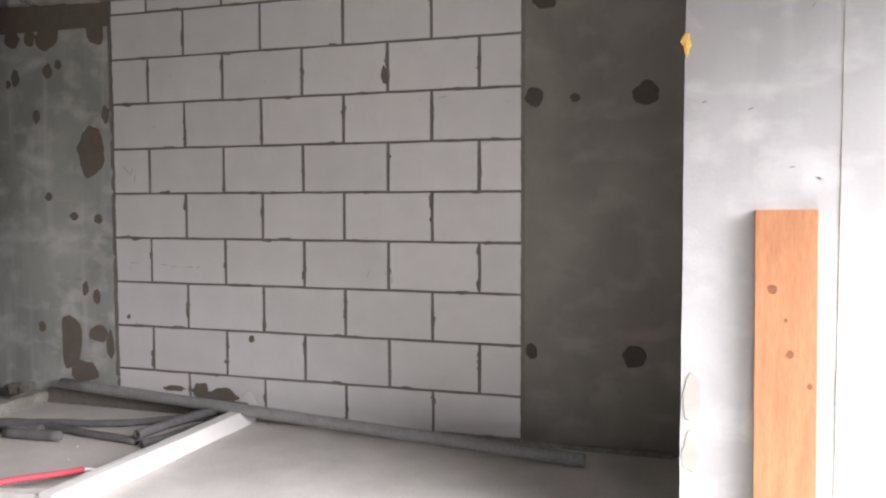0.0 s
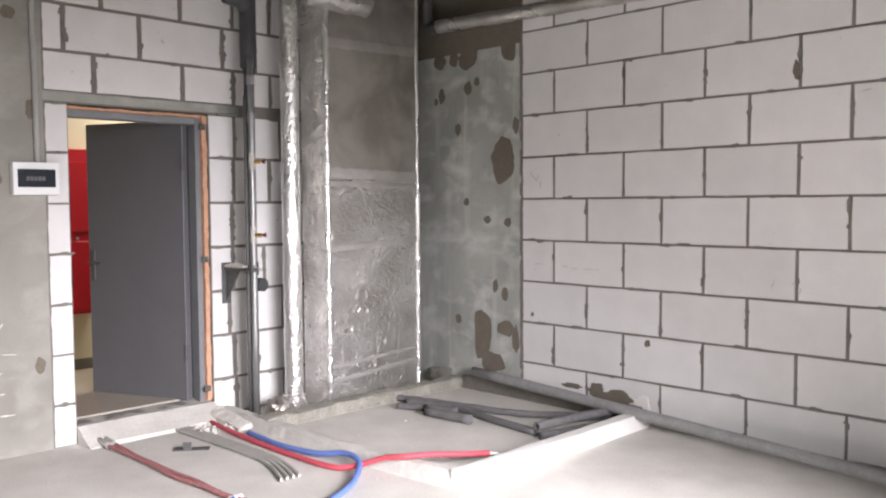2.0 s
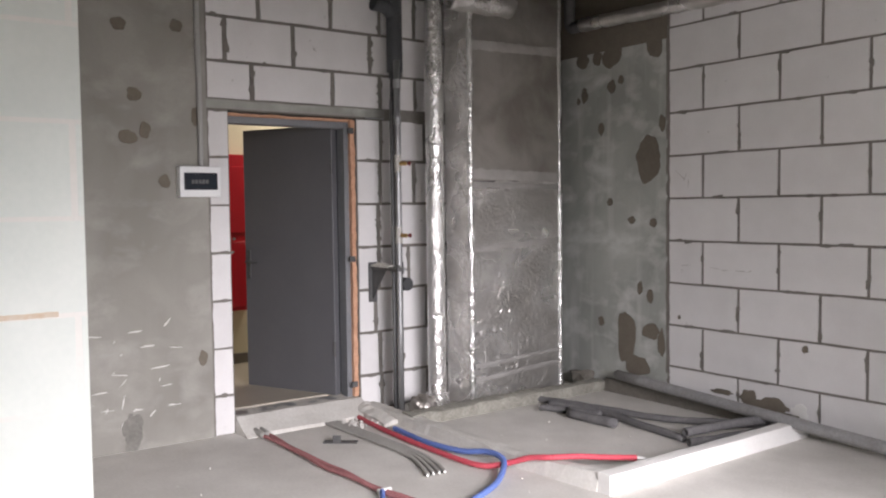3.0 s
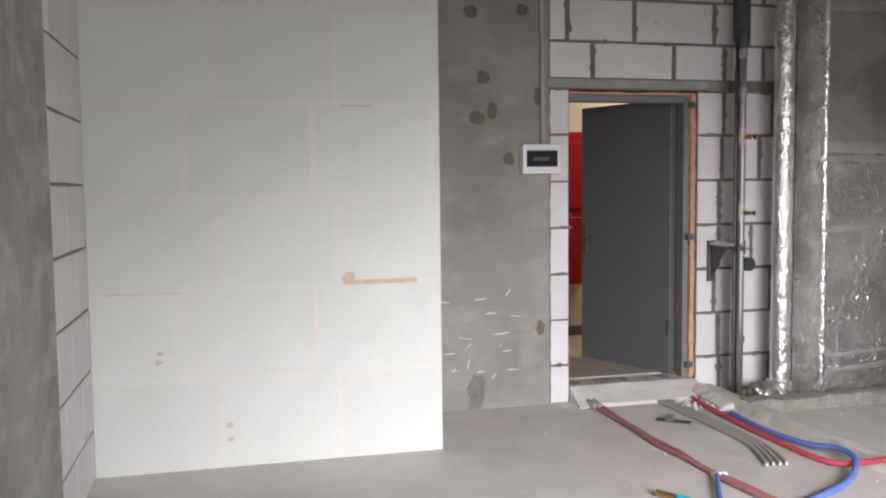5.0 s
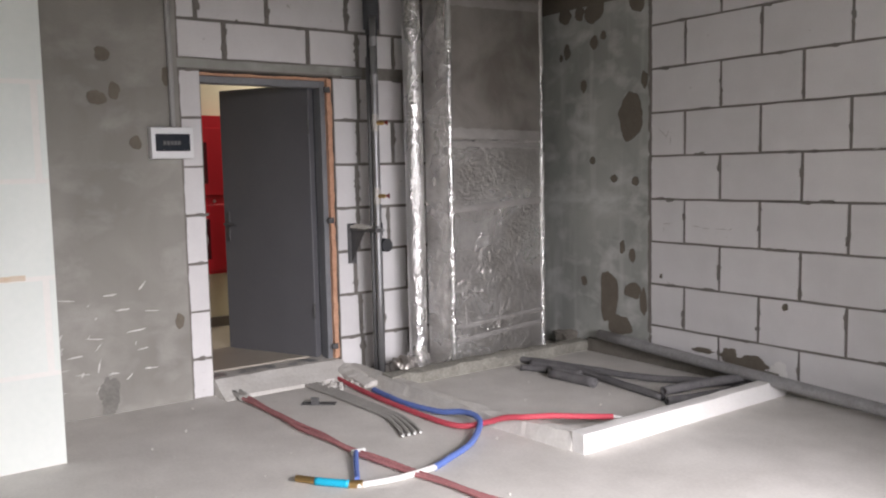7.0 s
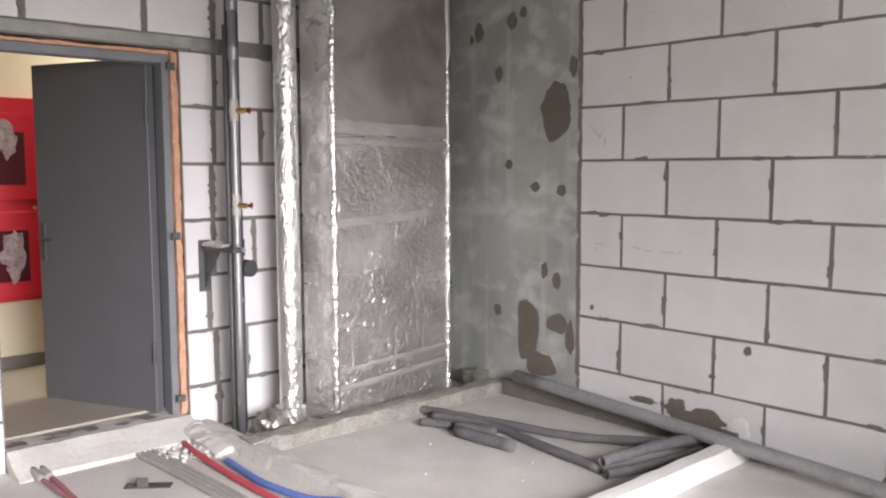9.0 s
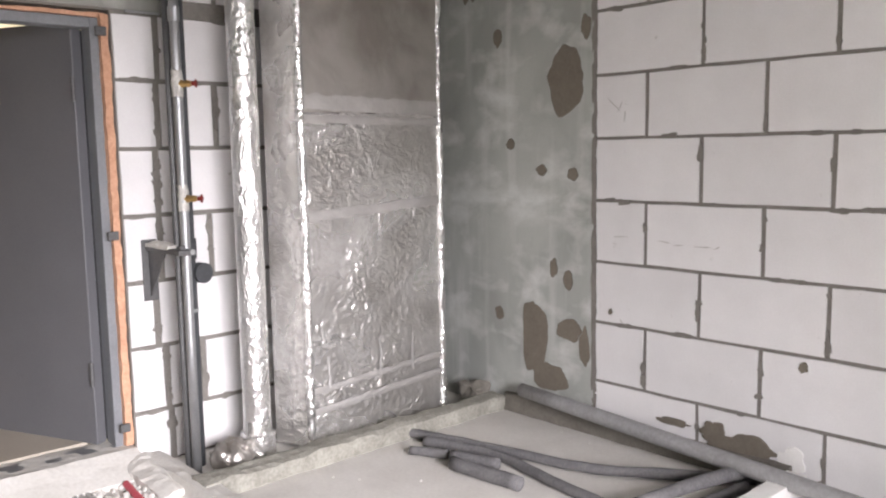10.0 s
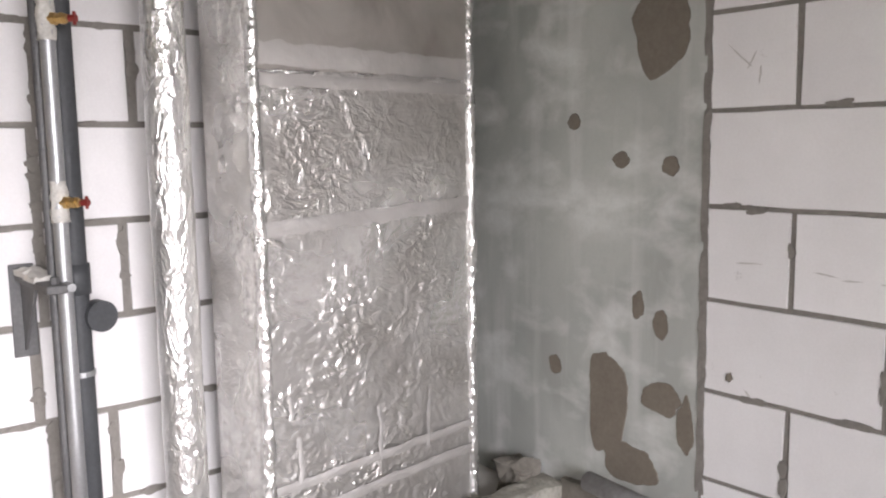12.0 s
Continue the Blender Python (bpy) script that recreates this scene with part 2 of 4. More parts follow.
def foil(name, rough, wrinkle, crease, fine, metal=0.9, dusty=(0.60, 0.585, 0.56), clean=(0.84, 0.83, 0.81), stretch=(1, 1, 1), calm=0.35):
    """Crumpled aluminium foil: bent facets parted by sharp creases at two sizes, calmer in patches, dusty in others."""
    m = bpy.data.materials.new(name)
    m.use_nodes = True
    n, l = m.node_tree.nodes, m.node_tree.links
    bs = n["Principled BSDF"]
    bs.inputs["Metallic"].default_value = metal
    geo, mp = n.new("ShaderNodeNewGeometry"), n.new("ShaderNodeMapping")
    mp.inputs["Scale"].default_value = stretch
    l.new(geo.outputs["Position"], mp.inputs[0])

    def tex(sc, det, dist, src=None):
        t = n.new("ShaderNodeTexNoise")
        t.inputs["Scale"].default_value, t.inputs["Detail"].default_value, t.inputs["Distortion"].default_value = sc, det, dist
        l.new(src or mp.outputs[0], t.inputs["Vector"])
        return t

    def math_(op, a, b):
        k = n.new("ShaderNodeMath")
        k.operation = op
        for i, v in ((0, a), (1, b)):
            if isinstance(v, float):
                k.inputs[i].default_value = v
            else:
                l.new(v, k.inputs[i])
        return k.outputs[0]

    def span(src, lo, hi, a=0.0, b=1.0):
        r = n.new("ShaderNodeMapRange")
        for key, v in (("From Min", lo), ("From Max", hi), ("To Min", a), ("To Max", b)):
            r.inputs[key].default_value = v
        l.new(src, r.inputs[0])
        return r.outputs[0]

    # the grid of facets is itself bent, so that no cell looks regular
    bend, warp = tex(9.0, 3, 0.6), n.new("ShaderNodeVectorMath")
    warp.operation = "MULTIPLY_ADD"
    warp.inputs[1].default_value = (0.12, 0.12, 0.12)
    l.new(bend.outputs["Color"], warp.inputs[0])
    l.new(mp.outputs[0], warp.inputs[2])

    def facets(sc):
        v = n.new("ShaderNodeTexVoronoi")
        v.feature = "F1"
        v.inputs["Scale"].default_value, v.inputs["Randomness"].default_value = sc, 1.0
        l.new(warp.outputs[0], v.inputs["Vector"])
        return v.outputs["Distance"]

    soft, patchy, grain = tex(3.0, 4, 0.4).outputs["Fac"], tex(4.5, 3, 0.5).outputs["Fac"], tex(fine * 2.2, 3, 0.8).outputs["Fac"]
    amount = span(patchy, 0.42, 0.62, calm, 1.0)
    ramp = n.new("ShaderNodeValToRGB")
    ramp.color_ramp.elements[0].color, ramp.color_ramp.elements[1].color = (*dusty, 1), (*clean, 1)
    ramp.color_ramp.elements[0].position, ramp.color_ramp.elements[1].position = 0.35, 0.65
    l.new(soft, ramp.inputs[0])
    l.new(ramp.outputs[0], bs.inputs["Base Color"])
    l.new(span(soft, 0.3, 0.7, rough + 0.12, rough - 0.06), bs.inputs["Roughness"])
    nrm = None
    for h, st, d in ((math_("MULTIPLY", facets(crease), amount), wrinkle, 0.03), (math_("MULTIPLY", facets(crease * 3.1), amount), wrinkle * 0.8, 0.012), (grain, wrinkle * 0.35, 0.004)):
        bp = n.new("ShaderNodeBump")
        bp.inputs["Strength"].default_value, bp.inputs["Distance"].default_value = st, d
        l.new(h, bp.inputs["Height"])
        if nrm:
            l.new(nrm, bp.inputs["Normal"])
        nrm = bp.outputs[0]
    l.new(nrm, bs.inputs["Normal"])
    return m


FOIL = foil("aluminium_foil", 0.26, 0.31, 26.0, 48, 0.82, dusty=(0.48, 0.465, 0.44), clean=(0.80, 0.79, 0.77), stretch=(1, 0.85, 1.05), calm=0.38)
# dust, plus the dark ceiling's reflection put into the base colour
FOIL_DULL = foil("dusty_shaded_foil", 0.36, 0.12, 5.0, 25, 0.75, dusty=(0.33, 0.305, 0.275), clean=(0.50, 0.48, 0.45), calm=0.2)
TAPE = foil("foil_tape", 0.25, 0.32, 42.0, 70, 0.93, dusty=(0.78, 0.775, 0.76), clean=(0.92, 0.915, 0.90), stretch=(1, 1, 0.5), calm=0.5)
TAPE_PALE = foil("dusty_flat_tape", 0.42, 0.10, 12.0, 40, 0.6, dusty=(0.42, 0.405, 0.385), clean=(0.62, 0.605, 0.585))


# ---- mesh helpers ----
def mesh(bm, name, material, smooth=False):
    me = bpy.data.meshes.new(name)
    bm.normal_update()
    bm.to_mesh(me)
    bm.free()
    for mm in (material if isinstance(material, (list, tuple)) else [material]):
        me.materials.append(mm)
    if smooth:
        me.polygons.foreach_set("use_smooth", [True] * len(me.polygons))
    return me


def part(name, bm, material, parent, label="", smooth=False):
    ob = new(name, bm if isinstance(bm, bpy.types.Mesh) else mesh(bm, name, material, smooth))
    ob.parent = parent
    if label:
        ob["label"] = label
    return ob


def thing(name, label, category, group="", at=(0, 0, 0)):
    ob = new(name)
    ob.empty_display_size = 0.1
    ob.location = at
    return tagged(ob, label, category, group)


def solo(name, bm, material, label, category, group="", kind="", smooth=False):
    return tagged(new(name, mesh(bm, name, material, smooth)), label, category, group, kind)


def box(x0, x1, y0, y1, z0, z1, bevel=0.0, bm=None, seg=1):
    bm = bm or bmesh.new()
    g = bmesh.ops.create_cube(bm, size=1, matrix=Matrix.Translation(((x0 + x1) / 2, (y0 + y1) / 2, (z0 + z1) / 2)) @ Matrix.Diagonal((x1 - x0, y1 - y0, z1 - z0, 1)))
    if bevel:
        vs = set(g["verts"])
        es = [e for e in bm.edges if e.verts[0] in vs and e.verts[1] in vs]
        bmesh.ops.bevel(bm, geom=es, offset=bevel, segments=seg, affect="EDGES", profile=0.6)
    return bm


def rough_box(x0, x1, y0, y1, z0, z1, amp=0.006, step=0.06, freq=9.0, keep_bottom=True):
    """A cast lump: a box cut fine, with worn edges and uneven faces."""
    bm = bmesh.new()
    nx, ny, nz = [max(1, round(d / step)) for d in (x1 - x0, y1 - y0, z1 - z0)]
    cache = {}

    def v(i, j, k):
        if (i, j, k) not in cache:
            p = Vector((x0 + (x1 - x0) * i / nx, y0 + (y1 - y0) * j / ny, z0 + (z1 - z0) * k / nz))
            edge = (i in (0, nx)) + (j in (0, ny)) + (k in (0, nz))
            d = noise.noise_vector(p * freq) * amp + noise.noise_vector(p * freq * 3.1) * amp * 0.5
            if edge >= 2 and k == nz:
                d.z -= amp * (0.7 + 0.8 * noise.noise(p * 7))
            if k == 0 and keep_bottom:
                d.z = 0
            cache[(i, j, k)] = bm.verts.new(p + d)
        return cache[(i, j, k)]

    for i in range(nx):
        for j in range(ny):
            bm.faces.new((v(i, j, nz), v(i + 1, j, nz), v(i + 1, j + 1, nz), v(i, j + 1, nz)))
            bm.faces.new((v(i, j, 0), v(i, j + 1, 0), v(i + 1, j + 1, 0), v(i + 1, j, 0)))
    for i in range(nx):
        for k in range(nz):
            bm.faces.new((v(i, 0, k), v(i + 1, 0, k), v(i + 1, 0, k + 1), v(i, 0, k + 1)))
            bm.faces.new((v(i, ny, k), v(i, ny, k + 1), v(i + 1, ny, k + 1), v(i + 1, ny, k)))
    for j in range(ny):
        for k in range(nz):
            bm.faces.new((v(0, j, k), v(0, j, k + 1), v(0, j + 1, k + 1), v(0, j + 1, k)))
            bm.faces.new((v(nx, j, k), v(nx, j + 1, k), v(nx, j + 1, k + 1), v(nx, j, k + 1)))
    return bm


def smooth_line(pts, n=8):
    """Catmull-Rom through points."""
    p = [Vector(q) for q in pts]
    p = [p[0] * 2 - p[1]] + p + [p[-1] * 2 - p[-2]]
    out = []
    for i in range(1, len(p) - 2):
        for s in range(n):
            t = s / n
            out.append(0.5 * (2 * p[i] + (p[i + 1] - p[i - 1]) * t + (2 * p[i - 1] - 5 * p[i] + 4 * p[i + 1] - p[i + 2]) * t * t + (3 * p[i] - p[i - 1] - 3 * p[i + 1] + p[i + 2]) * t ** 3))
    out.append(p[-2])
    return out


def tube(line, r, seg=12, hollow=0.0, bm=None, ridges=0.0):
    """A round tube along a line; hollow: the wall's thickness, which leaves its ends open; ridges: every other ring is so much thinner."""
    bm = bm or bmesh.new()
    line = [Vector(q) for q in line]
    tang = [(line[min(i + 1, len(line) - 1)] - line[max(i - 1, 0)]).normalized() for i in range(len(line))]
    side = tang[0].cross(Vector((0, 0, 1)))
    if side.length < 0.05:
        side = Vector((1, 0, 0))
    side.normalize()

    def ring(i, rad, s):
        up = tang[i].cross(s).normalized()
        return [bm.verts.new(line[i] + (s * math.cos(a) + up * math.sin(a)) * rad) for a in [2 * math.pi * k / seg for k in range(seg)]]

    sides = []
    for t in tang:
        side = (side - t * side.dot(t)).normalized()
        sides.append(side.copy())
    rings = [ring(i, r - (ridges if i % 2 else 0), sides[i]) for i in range(len(line))]

    def skin(a, b, flip=False):
        for k in range(seg):
            f = (a[k], a[(k + 1) % seg], b[(k + 1) % seg], b[k])
            bm.faces.new(f[::-1] if flip else f)

    for a, b in zip(rings, rings[1:]):
        skin(b, a)
    if hollow:
        inner = [ring(i, r - hollow, sides[i]) for i in (0, len(line) - 1)]
        deep = [ring(i, r - hollow, sides[i]) for i in (min(2, len(line) - 1), max(len(line) - 3, 0))]
        skin(rings[0], inner[0]); skin(inner[0], deep[0])
        skin(inner[1], rings[-1]); skin(deep[1], inner[1])
        bm.faces.new(deep[0]); bm.faces.new(deep[1][::-1])
    else:
        bm.faces.new(rings[0]); bm.faces.new(rings[-1][::-1])
    return bm


def straight(a, b, n=2):
    a, b = Vector(a), Vector(b)
    return [a.lerp(b, i / n) for i in range(n + 1)]


def disc(c, axis, r, depth, seg=20, bm=None):
    c, axis = Vector(c), Vector(axis).normalized()
    return tube([c - axis * depth / 2, c + axis * depth / 2], r, seg, bm=bm)


def blob(c, u, v, ru, rv, out, seed, thick=0.003, n=40, rag=0.25):
    """A flat, ragged patch of mortar on a wall: u, v span the wall, out points off it."""
    bm = bmesh.new()
    c, u, v, out = Vector(c), Vector(u), Vector(v), Vector(out)
    low, high = [], []
    for k in range(n):
        a = 2 * math.pi * k / n
        s = 1 + rag * noise.noise(Vector((math.cos(a) * 1.3, math.sin(a) * 1.3, seed * 3.7))) * 1.6 + rag * 0.5 * noise.noise(Vector((math.cos(a) * 4, math.sin(a) * 4, seed)))
        q = c + u * math.cos(a) * ru * s + v * math.sin(a) * rv * s
        low.append(bm.verts.new(q - out * 0.002))
        high.append(bm.verts.new(q + (c - q) * 0.04 + out * thick))
    mid = bm.verts.new(c + out * thick * 1.3)
    for k in range(n):
        j = (k + 1) % n
        for f in ((low[k], low[j], high[j], high[k]), (high[k], high[j], mid)):
            bm.faces.new(f)
    bmesh.ops.recalc_face_normals(bm, faces=bm.faces)
    return bm


XV, YV, ZV = Vector((1, 0, 0)), Vector((0, 1, 0)), Vector((0, 0, 1))
XW, TOP = -1.21, 3.1

# ---- large structure ----
floor = solo("floor", box(-1.6, 6.5, -6.0, 0.3, -0.25, 0.0), SCREED, "pale grey sand-cement screed floor with dust", "floor", kind="structure")
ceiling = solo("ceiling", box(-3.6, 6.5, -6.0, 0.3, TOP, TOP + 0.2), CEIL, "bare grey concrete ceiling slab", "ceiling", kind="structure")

# north wall: core, cast panels at both ends; its blocks come last
wall_n = solo("wall_north", box(-1.6, 6.5, 0.005, 0.3, 0, TOP), MORTAR, "aerated block wall between cast concrete piers", "wall", kind="structure")
part("concrete_pier", box(-1.6, -0.012, -0.002, 0.006, 0, TOP), CONC_GREEN, wall_n, "grey cast concrete with mortar patches")
part("concrete_pier", box(2.892, 6.3, -0.004, 0.006, 0, TOP), CONC_SHADED, wall_n, "grey cast concrete, darkened for the pier's shade")

# west wall with the door's opening
D0, D1, DT = -2.822, -1.883, 2.088
wall_w = solo("wall_west", box(XW - 0.2, XW - 0.005, -3.95, D0, 0, TOP), MORTAR, "aerated block and concrete wall with entrance door", "wall", kind="structure")
part("masonry_core", box(XW - 0.2, XW - 0.005, D1, 0.05, 0, TOP), MORTAR, wall_w)
part("masonry_core", box(XW - 0.2, XW - 0.005, D0, D1, DT, TOP), MORTAR, wall_w)
part("concrete_pier", box(XW - 0.006, -1.198, -3.95, -2.968, 0, TOP), CONC_WARM, wall_w, "grey cast concrete with lime scratches")

# gypsum partition, south wall, east wall with its opening, pier
wall_g = solo("wall_partition", box(-1.22, -0.4418, -5.73, -3.885, 0, TOP), JOINTW, "moisture-resistant pale green gypsum block partition", "wall", kind="structure")
wall_s = solo("wall_south", box(-0.7, 4.75, -5.98, -5.695, 0, TOP), MORTAR, "aerated block wall meeting a concrete pier", "wall", kind="structure")
part("concrete_pier", box(0.44, 4.75, -5.697, -5.675, 0, TOP), CONC, wall_s, "grey cast concrete")
# unseen pieces around an assumed opening for the south fill lamp
part("masonry_core", box(5.95, 6.5, -5.95, -5.645, 0, TOP), CONC, wall_s)
part("masonry_core", box(4.75, 5.95, -5.95, -5.645, 0, 0.6), CONC, wall_s)
part("masonry_core", box(4.75, 5.95, -5.95, -5.645, 2.85, TOP), CONC, wall_s)
wall_e = solo("wall_east", box(6.2, 6.45, -5.7, -4.6, 0, TOP), CONC, "plain concrete wall with a window opening", "wall", kind="structure")
part("masonry_core", box(6.2, 6.45, -1.8, 0.05, 0, TOP), CONC, wall_e)
part("masonry_core", box(6.2, 6.45, -4.6, -1.8, 0, 0.6), CONC, wall_e)
part("masonry_core", box(6.2, 6.45, -4.6, -1.8, 2.85, TOP), CONC, wall_e)
PY = -1.6
pier = solo("wall_pier", rough_box(3.87, 6.22, PY, PY + 0.25, 0, TOP, amp=0.0025, step=0.08, freq=6), CONC_PALE, "pale grey plaster-skimmed concrete pier", "wall", kind="structure")

# corridor behind the door
cor = solo("corridor_floor", box(-3.2, XW - 0.2, -4.0, 0.2, -0.1, 0.115), TILE, "beige tiled corridor floor", "floor", kind="structure")
cw = solo("corridor_wall", box(-3.3, -3.02, -4.0, 0.2, 0.1, TOP), CREAM, "cream painted corridor wall", "wall", kind="structure")
part("corridor_end", box(-3.1, XW - 0.19, 0.05, 0.25, 0.1, TOP), CREAM, cw)
part("corridor_end", box(-3.1, XW - 0.19, -4.1, -3.9, 0.1, TOP), CREAM, cw)
solo("baseboard", box(-3.02, -3.0, -3.9, 0.05, 0.115, 0.20, 0.003), SKIRT, "taupe tiled skirting of the corridor", "skirting", kind="structure")

# ---- the sunk bay: curbs ----
bm = rough_box(-1.19, 1.028, -1.872, -1.765, 0, 0.068, amp=0.006, step=0.035)
for v in bm.verts:
    near = max(0, (v.co.x - 0.45) / 0.58)
    v.co.y += 0.06 * near - 0.01 * max(0, 0.45 - v.co.x) + (0.02 * v.co.z / 0.068 if v.co.y < -1.83 else 0)
    v.co.z *= 1 + 0.45 * near
solo("curb_south", bm, CURB, "pale skimmed concrete curb", "curb", kind="structure", smooth=False)
solo("curb_east", rough_box(1.03, 1.114, -1.805, -0.05, 0, 0.104, amp=0.0025, step=0.05), WHITEP, "white plastered low curb", "curb", kind="structure")
solo("curb_west", rough_box(-0.735, -0.605, -1.84, 0.0, 0, 0.085, amp=0.012, step=0.03), ROUGHC, "rough mortar curb before the duct", "curb", kind="structure")
solo("base_fillet", rough_box(-0.61, 1.03, -0.035, 0.0, 0, 0.11, amp=0.008, step=0.03), DAMP, "dark mortar upstand along the wall's foot", "trim", kind="structure")
solo("base_fillet", rough_box(1.114, 3.75, -0.045, 0.0, 0, 0.035, amp=0.008, step=0.03), ROUGHC, "rough mortar fillet along the wall's foot", "trim", kind="structure")
bm = rough_box(XW - 0.2, XW + 0.19, D0 + 0.002, D1 + 0.002, 0, 0.108, amp=0.006, step=0.035)
for v in bm.verts:
    v.co.z *= 1 - (0.78 + 0.2 * max(0, 1 - (v.co.y - D0) / 0.12)) * min(1, max(0, (v.co.x - XW - 0.02) / 0.17)) ** 0.8
solo("threshold", bm, CURB, "worn concrete threshold under the door", "threshold", kind="structure")

# ---- entrance door ----
door = thing("door_1", "open dark grey steel entrance door", "door")
door["kind"] = "structure"
FX = XW - 0.1
part("door_frame", box(FX - 0.05, FX + 0.05, D0 + 0.002, D0 + 0.014, 0.1, DT - 0.03, 0.003), FRAMEG, door)
part("door_frame", box(FX - 0.05, FX + 0.05, D1 - 0.075, D1 - 0.035, 0.1, DT - 0.03, 0.003), FRAMEG, door)
part("door_frame", box(FX - 0.05, FX + 0.05, D0 + 0.014, D1 - 0.075, DT - 0.075, DT - 0.03, 0.003), FRAMEG, door)
part("sill_rail", box(FX - 0.05, FX + 0.05, D0 + 0.014, D1 - 0.075, 0.095, 0.108, 0.002), GALV, door)
part("gasket", box(FX - 0.062, FX - 0.048, D1 - 0.105, D1 - 0.072, 0.125, DT - 0.075, 0.002), RUBBER, door, "black rubber seal")
hinge, free = Vector((FX - 0.035, D1 - 0.105, 0)), Vector((-2.11, -2.335, 0))
way = (free - hinge).normalized()
bm = box(0, 0.835, -0.028, 0.028, 0.112, 2.045, 0.004)
leaf = part("leaf", bm, DOORG, door)
leaf.matrix_basis = Matrix.Translation(hinge) @ Matrix.Rotation(math.atan2(way.y, way.x), 4, "Z")
bm = box(0.775, 0.81, 0.028, 0.036, 0.93, 1.15, 0.003)
tube(straight((0.792, 0.03, 1.06), (0.792, 0.075, 1.06)), 0.009, 10, bm=bm)
tube(smooth_line([(0.792, 0.073, 1.06), (0.76, 0.078, 1.06), (0.68, 0.074, 1.055)], 4), 0.009, 10, bm=bm)
disc((0.792, 0.036, 0.97), (0, 1, 0), 0.011, 0.008, 12, bm=bm)
part("handle", bm, STEELD, leaf, "dark lever handle on a back plate")
for z in (0.45, 1.75):
    part("hinge", disc((0.0, 0.034, z), (0, 0, 1), 0.011, 0.11, 12), STEELD, leaf)
# mounting foam and anchors
bm = rough_box(XW - 0.07, XW - 0.018, D1 - 0.036, D1 - 0.003, 0.11, DT - 0.01, amp=0.007, step=0.03, freq=16)
part("foam_bead", bm, FOAM, door, "orange mounting foam")
part("foam_bead", rough_box(XW - 0.075, XW - 0.035, D0 + 0.01, D1 - 0.01, DT - 0.028, DT - 0.006, amp=0.007, step=0.03, freq=16), FOAM, door, "orange mounting foam")
for z in (0.2, 1.093, 1.996):
    part("anchor_plate", box(XW - 0.016, XW - 0.001, D1 - 0.066, D1 - 0.018, z - 0.02, z + 0.02, 0.003), STEELD, door, "dark steel anchor plate")
part("lintel", rough_box(XW - 0.013, XW + 0.008, -2.968, -1.65, DT + 0.008, DT + 0.066, amp=0.003, step=0.04), CONC, wall_w, "grey concrete lintel")
part("lintel_angle", box(XW + 0.006, XW + 0.016, -1.82, -1.66, DT - 0.004, DT + 0.006, 0.002), GALV, wall_w, "bare steel angle")

# ---- fuse box and its conduit ----
fb = thing("fuse_box", "white plastic surface fuse box with a smoked window", "fuse box", at=(-1.198, -3.04, 1.627))
part("body", box(0, 0.07, -0.13, 0.13, -0.095, 0.095, 0.008, seg=2), WHITEPL, fb)
part("window", box(0.066, 0.078, -0.105, 0.105, -0.05, 0.055, 0.004, seg=2), SMOKE, fb, "smoked hinged window")
for i in range(5):
    part("breaker", box(0.0775, 0.0795, -0.06 + i * 0.022, -0.043 + i * 0.022, -0.012, 0.012), STEELD, fb)
solo("cable_conduit", tube(smooth_line([(-1.182, -3.016, 1.72), (-1.18, -3.017, 2.1), (-1.182, -3.022, 2.6), (-1.182, -3.025, TOP)], 6), 0.0155, 10), GREYPIPE, "grey plastic conduit above the fuse box", "conduit", smooth=True)


# ---- foil-wrapped duct in the corner ----
def foil_face(p0, du, dv, nu, nv, out, amp, low):
    """A sheet of foil from p0 along du and dv, crumpled more towards the foot where it was handled."""
    bm = bmesh.new()
    grid = []
    for j in range(nv + 1):
        row = []
        for i in range(nu + 1):
            q = p0 + du * (i / nu) + dv * (j / nv)
            w = amp * (0.22 + 0.78 / (1 + math.exp((q.z - low) * 9)))
            edge = min(i, nu - i, 3) / 3
            s_ = Vector((q.x, q.y * 1.5 + q.z * 0.5, q.z * 0.8 - q.y * 0.5))
            d = noise.noise(q * 4) * 0.35 + abs(noise.noise(q * 8)) * 0.3 + abs(noise.noise(s_ * 14)) * 0.4 + abs(noise.noise(s_ * 27)) * 0.32 + abs(noise.noise(s_ * 52)) * 0.15
            row.append(bm.verts.new(q + out * (w * d * edge)))
        grid.append(row)
    for j in range(nv):
        for i in range(nu):
            bm.faces.new((grid[j][i], grid[j][i + 1], grid[j + 1][i + 1], grid[j + 1][i]))
    return bm


DX, DY0, DY1, DZ = -0.822, -1.172, -0.292, 0.015
duct = thing("ventilation_duct", "tall rectangular duct wrapped in crumpled aluminium foil", "duct", at=(-1.02, -0.73, DZ))
inv = Matrix.Translation((1.02, 0.73, -DZ))


def dpart(name, bm, m, label="", smooth=False):
    bmesh.ops.transform(bm, matrix=inv, verts=bm.verts)
    return part(name, bm, m, duct, label, smooth)


H = TOP - DZ
SEAM = 1.66
dpart("front_sheet", foil_face(Vector((DX, DY0, DZ)), YV * (DY1 - DY0), ZV * (SEAM - DZ), 150, 270, XV, 0.011, 0.95), FOIL, smooth=True)
dpart("upper_sheet", foil_face(Vector((DX + 0.006, DY0, SEAM - 0.02)), YV * (DY1 - DY0), ZV * (TOP - SEAM + 0.02), 60, 90, XV, 0.007, 0.5), FOIL_DULL, "smoother dusty upper foil sheet, darkened for the dim ceiling it mirrors", smooth=True)
BX, BY = -1.03, DY0 - 0.07
